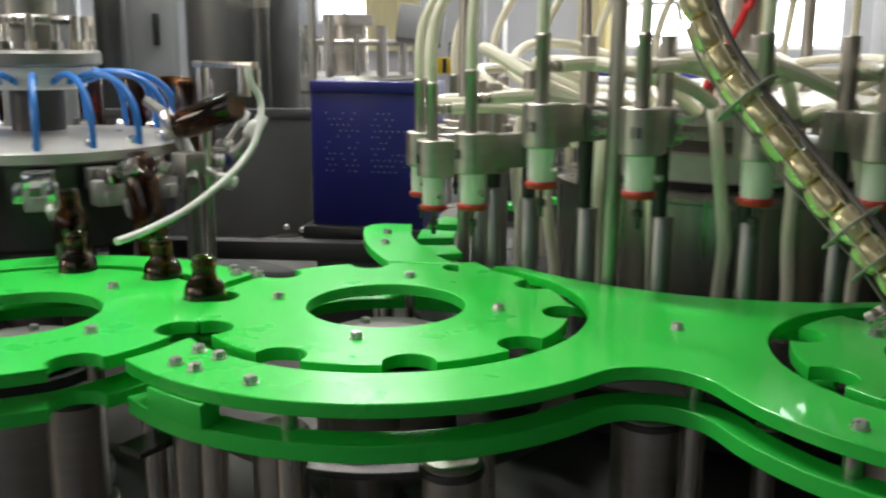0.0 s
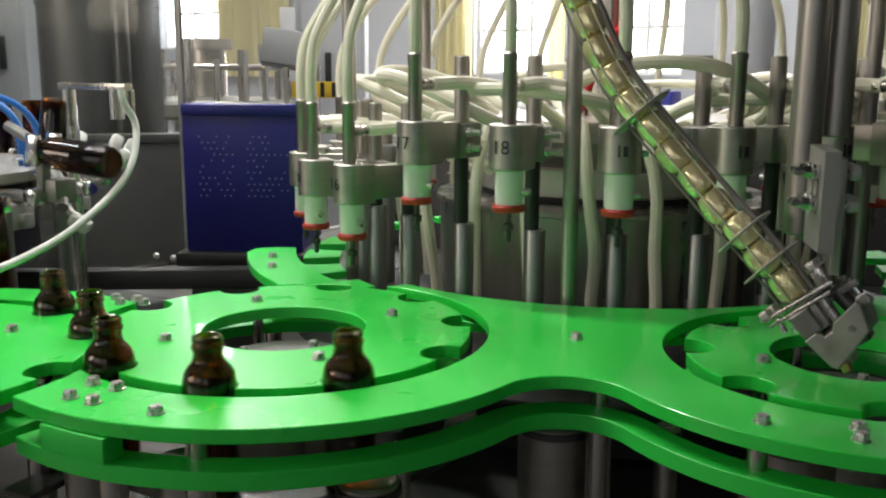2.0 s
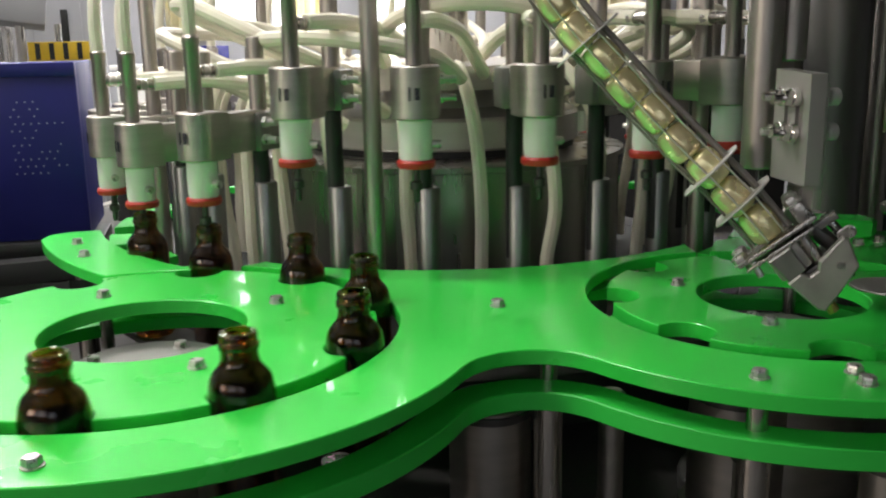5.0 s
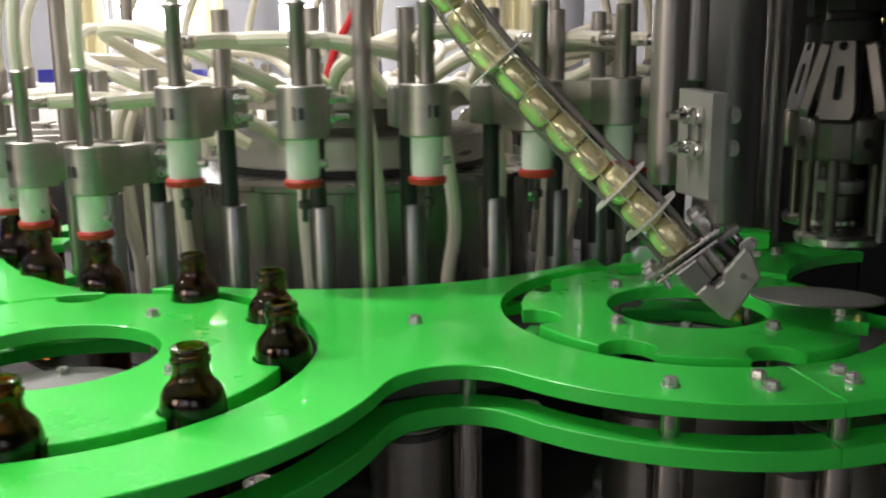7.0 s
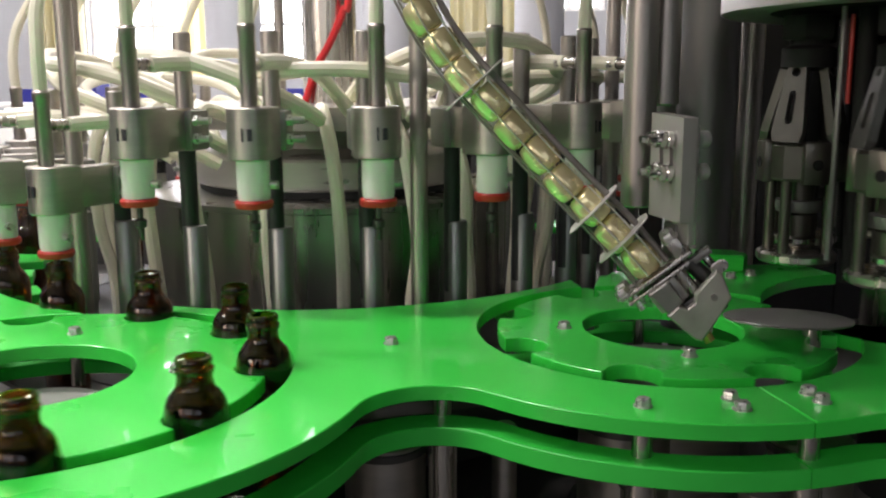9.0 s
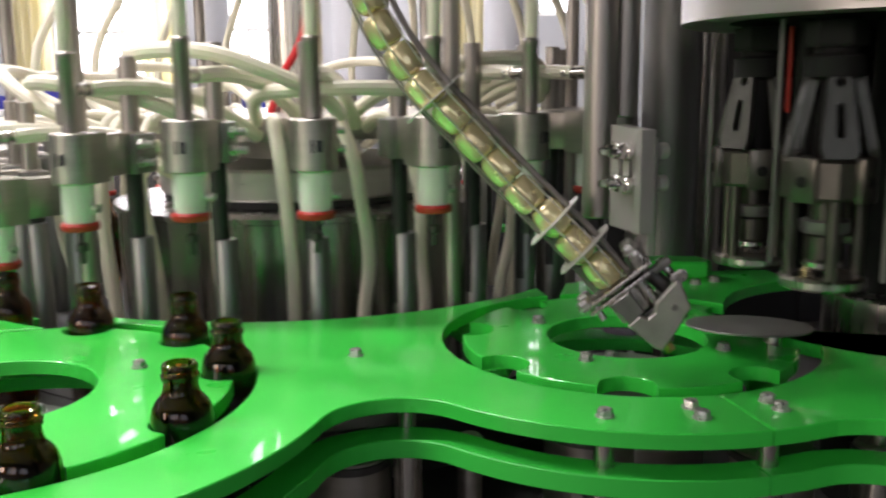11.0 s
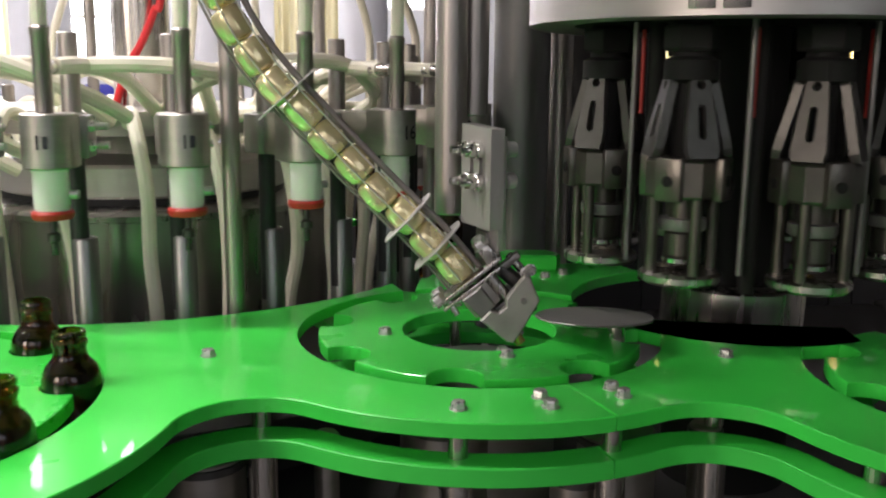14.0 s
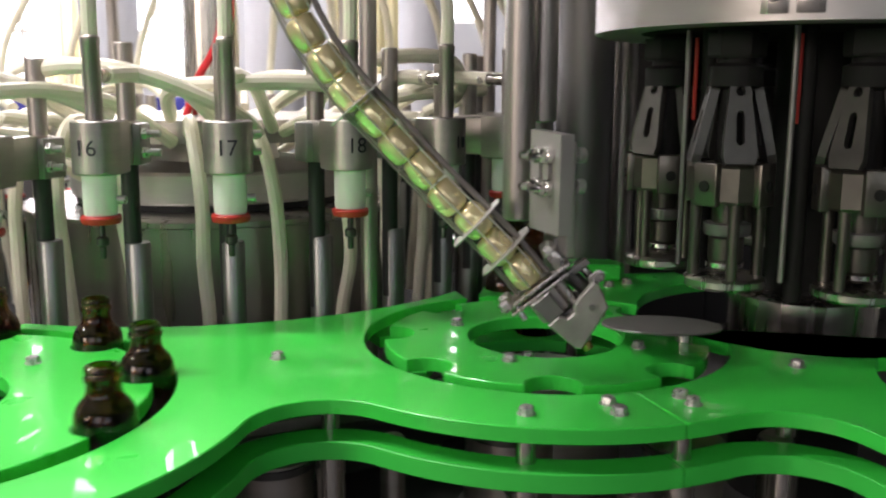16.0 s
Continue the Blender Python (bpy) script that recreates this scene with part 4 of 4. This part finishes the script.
def bottle_gripper():
    """A swinging gripper; its hinge line is the local y axis, and its neck jaws reach out along x."""
    ob = thing("bottle_gripper", "grey steel swinging gripper with a white plastic roller", "gripper", RAXIS, "rinser grippers")
    part("swing_arm", box(0.048, 0, 0.0, 0.085, 0.022, 0.018, 0.003), MATT, ob)
    for sy in (-1, 1):
        part("jaw", box(0.094, 0.0265 * sy, 0.0, 0.062, 0.014, 0.030, 0.003), CHROME, ob, "bright steel jaw")
    part("lever", box(0, 0, 0, 0.013, 0.012, 0.085, 0.003, pose(-0.024, 0.030, -0.032, 0, 38, 0)), COLLARM, ob)
    part("roller", box(0, 0, 0, 0.030, 0.028, 0.046, 0.009, pose(-0.050, 0.030, -0.066, 20, 30, 0)), WHITE, ob, "white plastic roller block")
    return ob


first_gripper = bottle_gripper()
GRIPPERS = [first_gripper] + [copy_thing(first_gripper, RAXIS) for _ in range(17)]

drip = thing("guide_rod", "bent white guide rod on which the gripper rollers run", "guide rod")
part("rod", tube([(-1.290, 1.141, 1.340), (-1.284, 1.142, 1.314), (-1.272, 1.158, 1.268), (-1.240, 1.117, 1.197), (-1.226, 1.053, 1.142), (-1.205, 0.941, 1.088), (-1.188, 0.836, 1.059), (-1.172, 0.764, 1.050)], 0.0070, 12), WHITE, drip)
valve_bar = thing("spray_bar", "grey steel spray bar with white fittings", "spray bar")
part("bar", box(-1.40, 1.16, 1.345, 0.22, 0.02, 0.014, 0.002, pose(0, 0, 0)), STEEL, valve_bar)
part("stem", rod((-1.33, 1.16, 1.338), (-1.33, 1.16, 1.28), 0.014, 16), STEEL, valve_bar)
part("stem", rod((-1.29, 1.16, 1.338), (-1.29, 1.16, 1.29), 0.011, 16), STEEL, valve_bar)
part("post", rod((-1.50, 1.17, 0.72), (-1.50, 1.17, 1.338), 0.014, 16), STEEL, valve_bar)
twister = thing("gripper_guide", "bent grey steel guide rail beside the rinser", "guide rail")
part("rail", tube([(-1.62, 1.10, 1.26), (-1.52, 1.10, 1.22), (-1.42, 1.08, 1.15), (-1.36, 1.04, 1.11)], 0.012), CAST, twister)
part("stand", rod((-1.42, 1.08, 0.72), (-1.42, 1.08, 1.15), 0.018), CAST, twister)
part("stand", rod((-1.47, 0.98, 0.72), (-1.47, 0.98, 1.10), 0.018), CAST, twister)
part("block", box(-1.40, 1.06, 1.14, 0.06, 0.05, 0.05, 0.006), CAST, twister)

guard = thing("rinser_guard", "curved clear acrylic guard round the rinser", "guard", RAXIS)
bm = bmesh.new()
_o, _i = arc((0, 0), 0.81, 88, 170, 3), arc((0, 0), 0.804, 88, 170, 3)
_rows = [[bm.verts.new((x, y, z)) for x, y in some] for some, z in ((_o, 0.74), (_o, 2.3), (_i, 2.3), (_i, 0.74))]
for a, b in zip(_rows, _rows[1:] + _rows[:1]):
    for k in range(len(a) - 1):
        bm.faces.new((a[k], a[k + 1], b[k + 1], b[k]))
for e in (0, -1):
    bm.faces.new([r[e] for r in _rows])
_sheet = part("sheet", bm, ACRYL, guard)
_sheet.visible_shadow = False
# Strip added to draw the light band along the sheet's edge.
part("edge_strip", box(0.029, 0.812, 1.52, 0.022, 0.012, 1.56, 0.003), MATT, guard, "grey strip standing for the lit edge of the acrylic sheet")
for g in (92, 97):
    bolt(guard, 0, 0, 0, m=pose(0, 0, 0, 0, 0, g) @ pose(0.803, 0, 0.83, 0, -90, 0))
rail = solid("frame_rail", box(0, 0, 0.86, 0.9, 0.05, 0.05, 0.004, pose(-1.62, 1.45, 0, 0, 0, 38)), COVERM, "dark steel frame rail behind the rinser", "rail")
for x in (-0.3, 0.3):
    part("foot", box(x, 0, 0.777, 0.05, 0.05, 0.114, 0.003, pose(-1.62, 1.45, 0, 0, 0, 38)), COVERM, rail)
# Added dark panels stand in for the dim interior and hide the bright hall.
for _m, _w, _h, _lab in ((pose(-0.95, 2.95, 0, 0, 0, 10), 2.1, 0.37, "added dark panel that darkens the gaps behind the filler"), (pose(0.95, 2.52, 0, 0, 0, 8), 1.5, 1.10, "added dark panel standing for the dim interior behind the capper"), (pose(-2.35, 1.95, 0, 0, 0, 48), 1.15, 0.42, "added dark panel standing for the dim interior behind the rinser"), (pose(-2.22, 0.85, 0, 0, 0, 85), 1.0, 0.35, "added dark panel standing for the dim interior beside the rinser")):
    _c = thing("machine_cover", _lab, "cover", _m)
    if _h > 1:
        for x0, x1, h0 in ((-0.75, -0.39, 1.1), (-0.39, -0.32, 0.60), (-0.32, 0.16, 1.1), (0.16, 0.23, 0.60), (0.23, 0.75, 1.1)):
            part("panel", box((x0 + x1) / 2, 0, 0.72 + h0 / 2, x1 - x0 - 0.004, 0.04, h0, 0.002), COVERM, _c)
    else:
        part("panel", box(0, 0, 0.72 + _h / 2, _w, 0.04, _h, 0.004), COVERM, _c)
    part("top_rail", box(0, 0, 0.735 + _h, _w, 0.06, 0.03, 0.004), COVERM, _c)
    for k in (-1, 1):
        part("post", box(k * (_w / 2 + 0.025), 0, 0.72 + _h / 2, 0.05, 0.05, _h, 0.004), COVERM, _c)
tray = solid("drip_tray", box(-1.75, 1.25, 0.76, 0.9, 0.5, 0.08, 0.006), COVERM, "dark steel drip tray under the rinser", "tray")

# Canopy added out of view to keep overhead light off the capper side.
canopy = thing("machine_canopy", "added unseen canopy that shades the capper side", "canopy")
part("roof", box(0.575, 1.52, 1.92, 2.05, 1.84, 0.05, 0.004), COVERM, canopy)
for x, y in ((1.55, 1.12), (1.55, 2.40), (0.10, 2.40)):
    part("post", box(x, y, 1.308, 0.06, 0.06, 1.176, 0.004), COVERM, canopy)

red_hose = solid("red_hose", tube([(-0.634, 1.80, 1.225), (-0.610, 1.80, 1.284), (-0.584, 1.80, 1.355), (-0.554, 1.80, 1.404), (-0.527, 1.80, 1.463), (-0.513, 1.80, 1.52), (-0.508, 1.82, 2.0), (-0.508, 1.85, 2.6)], 0.0075), REDHOSE, "thin red hose rising from the filler lid", "hose")

door = thing("acrylic_door", "clear acrylic guard door seen at its edge", "guard door")
_pane = part("pane", box(0.582, 0.375, 1.35, 0.68, 0.010, 1.3, 0.002), ACRYL_THIN, door)
_pane.visible_shadow = False

silo = thing("rinse_tank", "tall dark grey round tank behind the rinser", "tank", pose(-2.66, 2.12, 0))
part("shell", lathe([(0.0, 0.0), (0.205, 0.0), (0.21, 0.01), (0.21, 2.75), (0.19, 2.80), (0.0, 2.84)], 48), GREYPOST, silo)
part("band", lathe([(0.2, 1.60), (0.214, 1.60), (0.214, 1.63), (0.2, 1.63)], 48), DARKSTEEL, silo)
part("pipe", rod((0.245, -0.10, 0.0), (0.245, -0.10, 2.7), 0.028, 16), DARKSTEEL, silo)

# machines farther back
def tank_machine(x, y, n, label):
    ob = thing("bottling_machine", label, "machine", pose(x, y, 0))
    part("base", box(0, 0, 0.5, 1.3, 0.9, 1.0, 0.01), GREYBOX, ob)
    part("tank", lathe([(0.0, 1.12), (0.48, 1.12), (0.50, 1.14), (0.50, 1.20), (0.48, 1.22), (0.0, 1.24)], 48), MATT, ob)
    part("column", rod((0, 0, 1.0), (0, 0, 1.52), 0.10, 24, rod((0, 0, 1.50), (0, 0, 1.56), 0.15, 24)), BRUSHED, ob)
    part("crossbar", tube([(0.46 * math.cos(2 * math.pi * k / 24), 0.46 * math.sin(2 * math.pi * k / 24), 1.40) for k in range(25)], 0.018, 8, steps=1), BRUSHED, ob)
    for k in range(n):
        g = 2 * math.pi * k / n
        part("valve_rod", rod((0.46 * math.cos(g), 0.46 * math.sin(g), 1.0), (0.46 * math.cos(g), 0.46 * math.sin(g), 1.44 + 0.05 * (k % 3)), 0.022 + 0.008 * (k % 2), 10), STEEL, ob)
    return ob


tank_machine(-3.9, 3.75, 20, "stainless bottling machine with upright valve rods in the hall")
tank_machine(-5.6, 3.1, 18, "stainless machine behind the rinser in the hall")


def cabinet(x, y, w, d, h, turn, label, mat):
    ob = thing("control_cabinet", label, "cabinet", pose(x, y, 0, 0, 0, turn))
    part("body", box(0, 0, h / 2, w, d, h, 0.008), mat, ob)
    part("door", box(0, -d / 2 - 0.006, h / 2, w - 0.06, 0.012, h - 0.08, 0.004), mat, ob)
    part("handle", box(w / 2 - 0.10, -d / 2 - 0.022, h / 2 + 0.2, 0.03, 0.02, 0.14, 0.004), BLACK, ob)
    return ob


cabinet(-3.55, 4.4, 0.5, 0.4, 1.75, 35, "grey steel control cabinet in the hall", GREYBOX)
cabinet(-4.6, 2.2, 0.42, 0.35, 1.62, 55, "pale grey steel control cabinet behind the rinser", WALLM)
cabinet(-3.4, 1.55, 0.5, 0.4, 2.3, 60, "grey steel control cabinet behind the rinser", GREYBOX)
cabinet(-2.90, 3.62, 0.26, 0.30, 2.4, 38, "tall grey steel cabinet behind the filler", WALLM)
sign = thing("warning_board", "small yellow and black striped warning board", "sign", pose(-2.45, 3.05, 1.30, 0, 0, 30))
part("board", box(0, 0, 0, 0.22, 0.01, 0.07, 0.002), YELLOW, sign)
for k in range(4):
    part("stripe", box(-0.075 + 0.05 * k, -0.006, 0, 0.018, 0.002, 0.062, 0, pose(0, 0, 0)), BLACK, sign)
part("leg", rod((0, 0.012, -1.30), (0, 0.012, 0.10), 0.012), STEEL, sign)
desk = thing("operator_panel", "tilted grey operator panel box on a thin post", "control panel", pose(-2.56, 2.98, 1.47, 0, 0, 40))
part("box", box(0, 0, 0, 0.20, 0.10, 0.15, 0.006, pose(0, 0, 0, -12, 8, 0)), GREYBOX, desk)
part("post", rod((0, 0.0, -1.47), (0, 0.0, -0.06), 0.016), STEEL, desk)
for x, y, r, lab in ((-2.15, 5.2, 0.16, "round blue-grey hall column"), (-1.15, 4.9, 0.15, "round blue-grey hall column"), (-0.35, 4.6, 0.12, "round blue-grey hall column"), (0.5, 4.4, 0.2, "round blue-grey hall column")):
    solid("hall_column", rod((x, y, 0), (x, y, 5.2), r, 32), WALLM, lab, "column")

solid("hall_column", rod((-3.21, 1.88, 0), (-3.21, 1.88, 5.2), 0.06, 24), DARKSTEEL, "slim dark steel hall post behind the rinser", "column")
cabinet(-3.62, 2.30, 0.24, 0.2, 2.5, 60, "narrow pale grey steel cabinet behind the rinser", GREYBOX)
table = thing("packing_table", "long white packing table below the hall windows", "table", pose(-3.1, 6.9, 0))
part("top", box(0, 0, 1.12, 3.4, 0.7, 0.04, 0.006), WHITE, table)
part("front_panel", box(0, -0.33, 0.55, 3.3, 0.02, 1.06, 0.004), WHITE, table)
for x in (-1.6, 1.6):
    part("leg", box(x, 0.28, 0.55, 0.06, 0.06, 1.1, 0.004), STEEL, table)
for x, w0, h0 in ((-1.35, 0.30, 0.10), (-0.95, 0.22, 0.14), (-0.30, 0.34, 0.09), (0.25, 0.20, 0.13), (0.75, 0.30, 0.10), (1.30, 0.26, 0.12)):
    tray_box = thing("plastic_tray", "small blue plastic tray on the packing table", "tray", pose(-3.1 + x, 6.85, 1.1425), "trays on the table")
    for bx, by, sx, sy in ((0, -0.11, w0, 0.01), (0, 0.11, w0, 0.01), (-w0 / 2, 0, 0.01, 0.21), (w0 / 2, 0, 0.01, 0.21)):
        part("side", box(bx, by, h0 / 2, sx, sy, h0, 0.002), BLUE, tray_box)
    part("bottom", box(0, 0, 0.005, w0 - 0.012, 0.208, 0.008, 0), BLUE, tray_box)

# hall
hall_floor = solid("floor", box(-2, 3, -0.05, 22, 16, 0.1, 0), FLOORM, "grey concrete factory floor", "floor", kind="structure", smooth=False)
ceil = solid("ceiling", box(-2, 2, 5.25, 18, 12.4, 0.1, 0), CEILM, "white factory ceiling", "ceiling", kind="structure", smooth=False)


def wall_with_openings(name, x0, x1, y, openings, mat, thick=0.2, h=5.2):
    """A wall along x with openings (x centre, width, sill, head)."""
    bm = bmesh.new()
    cur = x0
    for cx, w, s, t in sorted(openings):
        box((cur + cx - w / 2) / 2, y, h / 2, cx - w / 2 - cur, thick, h, 0, None, bm)
        box(cx, y, s / 2, w, thick, s, 0, None, bm)
        box(cx, y, (h + t) / 2, w, thick, h - t, 0, None, bm)
        cur = cx + w / 2
    box((cur + x1) / 2, y, h / 2, x1 - cur, thick, h, 0, None, bm)
    return solid(name, bm, mat, "plain grey painted factory wall", "wall", kind="structure", smooth=False)


CURTAINS = ((-8.12, -7.0), (-5.05, -4.63), (-3.78, -3.27), (-1.32, -0.66), (1.42, 2.82), (2.92, 4.42))
BACK = [(-8.7, 1.0, 1.65, 4.3), (-4.05, 1.20, 1.36, 4.5), (-2.88, 0.70, 1.36, 4.5), (-0.36, 0.6, 1.85, 4.3), (2.15, 0.7, 1.36, 4.3), (3.7, 0.8, 1.36, 4.3)]
wall_with_openings("wall_north", -11, 7, 8.0, BACK, WALLM)
# Unseen south wall; its openings are made up around the fill lamps.
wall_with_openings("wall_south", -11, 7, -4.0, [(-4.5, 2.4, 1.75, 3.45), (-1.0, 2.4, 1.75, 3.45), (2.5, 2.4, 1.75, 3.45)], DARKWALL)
_bm = box(-11, 1.0, 2.6, 0.2, 10.0, 5.2, 0)
box(-11, 7.25, 2.6, 0.2, 1.5, 5.2, 0, None, _bm)
box(-11, 6.25, 0.55, 0.2, 0.5, 1.1, 0, None, _bm)
box(-11, 6.25, 4.6, 0.2, 0.5, 1.2, 0, None, _bm)
w = thing("window_7", "narrow bright factory window with daylight outside", "window", kind="structure")
part("pane", box(-11.05, 6.25, 2.55, 0.006, 0.44, 2.84, 0), WINM, w)
for dy in (-0.23, 0.23):
    part("window_frame", box(-11.0, 6.25 + dy, 2.55, 0.06, 0.04, 2.88, 0.004), WHITE, w)
solid("wall_west", _bm, WALLM, "plain grey painted factory wall", "wall", kind="structure", smooth=False)
# Out of view; darker than the other walls so less light bounces back.
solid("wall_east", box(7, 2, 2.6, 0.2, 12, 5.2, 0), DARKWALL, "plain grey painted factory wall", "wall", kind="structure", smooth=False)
for _n, (_x, _w, _s, _t) in enumerate(BACK):
    w = thing("window_%d" % (_n + 1), "bright white-framed factory window with daylight outside", "window", kind="structure")
    part("pane", box(_x, 8.06, (_s + _t) / 2, _w - 0.08, 0.006, _t - _s - 0.08, 0), WINM, w)
    for dx in (-_w / 2 + 0.02, 0, _w / 2 - 0.02):
        part("window_frame", box(_x + dx, 8.0, (_s + _t) / 2, 0.04, 0.06, _t - _s, 0.004), WHITE, w)
    for dz in (0.02, 0.42, 1.25, 2.1, _t - _s - 0.02):
        part("window_frame", box(_x, 8.0, _s + dz, _w - 0.09, 0.05, 0.035, 0.004), WHITE, w)
for _c0, _c1 in CURTAINS:
    c = thing("curtain", "cream fabric curtain hanging beside a window", "curtain", group="curtains")
    bm = bmesh.new()
    pts = [(_c0 + (_c1 - _c0) * k / 60, 7.80 + 0.035 * math.sin((_c1 - _c0) * k / 60 * 62) + 0.012 * math.sin(k * 0.9)) for k in range(61)]
    lo = [[bm.verts.new((x, y + o, z)) for x, y in pts] for z in (1.32, 3.1 if _c0 == -3.78 else 3.9) for o in (0, 0.012)]
    for a, b in ((lo[0], lo[2]), (lo[1], lo[3])):
        for k in range(60):
            bm.faces.new((a[k], a[k + 1], b[k + 1], b[k]))
    part("cloth", bm, CREAM, c)
# Fittings made up to go with the added overhead lamps.
for _x, _y in LAMPS:
    f = thing("ceiling_light", "added hanging ceiling light, out of view", "ceiling light", group="ceiling lights")
    part("housing", box(_x, _y, 4.33, 1.6, 0.34, 0.05, 0.005), WHITE, f)
    part("hanger", rod((_x, _y, 4.35), (_x, _y, 5.2), 0.01), STEEL, f)

# ---- motion ----
FILL0 = ang(STAR1, FILLER)
JOIN = -131.5


def ease(u):
    u = min(1, max(0, u))
    return u * u * (3 - 2 * u)


RINSE = SPEED * 10 / 18
MEET = ang(RINSER, STAR0)


def swing(g):
    """How far a gripper is turned over at an angle of its way: 0 upright, 180 upside down."""
    return 180 * ease((g + 15) / 52) * (1 - ease((g - 175) / 40))


def gripper_pose(g):
    return pose(RINSER[0], RINSER[1], 0, 0, 0, g) @ pose(0.46 + 0.07 * (1 - ease((g - MEET) / 14)), 0, 1.13, 0, -swing(g), 0)


def bottle_place(tau, t):
    """The pose at time t of a bottle that reaches the second star wheel at tau."""
    a = JOIN + SPEED * (t - tau)
    if a < JOIN:
        g = JOIN + 180 + SPEED * (tau - t)
        if g <= MEET + 180:
            return pose(STAR0[0] + PITCH1 * math.cos(radians(g)), STAR0[1] + PITCH1 * math.sin(radians(g)), 0)
        q = MEET + (g - MEET - 180) * 10 / 18
        q -= 8.5 * ease((q - MEET) / 25)
        if q < 222:
            lift = 0.095 * ease((q - MEET) / 12) * (1 - ease((q - 210) / 12))
            return gripper_pose(q) @ pose(0.090, 0, lift - 1.13)
        d = radians(q - 222) * 0.62
        p = Vector((RINSER[0], RINSER[1])) + 0.62 * Vector((math.cos(radians(222)), math.sin(radians(222)))) + d * Vector((-math.sin(radians(222)), math.cos(radians(222))))
        return pose(p[0], p[1], 0)
    if a <= FILL0:
        return pose(STAR1[0] + PITCH1 * math.cos(radians(a)), STAR1[1] + PITCH1 * math.sin(radians(a)), 0)
    g = FILL0 + 180 - (a - FILL0) * 10 / 24
    return pose(FILLER[0] + PITCHF * math.cos(radians(g)), FILLER[1] + PITCHF * math.sin(radians(g)), 0)


def valve_drop(g):
    """How far a valve is let down at an angle of its way, counted clockwise from 0."""
    c = (-g) % 360
    return -0.088 * ease((c - 97) / 14) * (1 - ease((c - 345) / 12))


def spin(ob, c, speed, step=0.5):
    n = int(16 / step)
    walk(ob, [(k * step, pose(c[0], c[1], 0, 0, 0, speed * k * step)) for k in range(n + 1)])


def motions():
    spin(star_filler, STAR1, SPEED)
    spin(star_infeed, STAR0, -SPEED)
    spin(star_capper, STAR2, SPEED * 10 / 8)
    spin(star_exit, STAR3, SPEED * 10 / 8)
    spin(rotor, FILLER, -SPEED * 10 / 24)
    spin(rinser, RINSER, -SPEED * 10 / 18)
    for k, o in enumerate(GRIPPERS):
        walk(o, [(i * 0.2, gripper_pose((20 * k + RPHASE - RINSE * i * 0.2 + 130) % 360 - 130)) for i in range(81)])
    for k, v in enumerate(VALVES):
        rows = []
        for i in range(81):
            t = i * 0.2
            g = 15 * k - 0.7 - SPEED * 10 / 24 * t
            rows.append((t, pose(FILLER[0], FILLER[1], valve_drop(g), 0, 0, g)))
        walk(v, rows)
    for k, h in enumerate(HEADS_ALL):
        walk(h, [(i * 0.5, pose(CAPPER[0], CAPPER[1], 0, 0, 0, 45 * k + 31.2 - SPEED * 10 / 8 * i * 0.5)) for i in range(33)])
    for j, b in enumerate(BOTTLES):
        tau = 0.250 + 36 / SPEED * j
        walk(b, [(i * 0.2, bottle_place(tau, i * 0.2)) for i in range(81)])


motions()
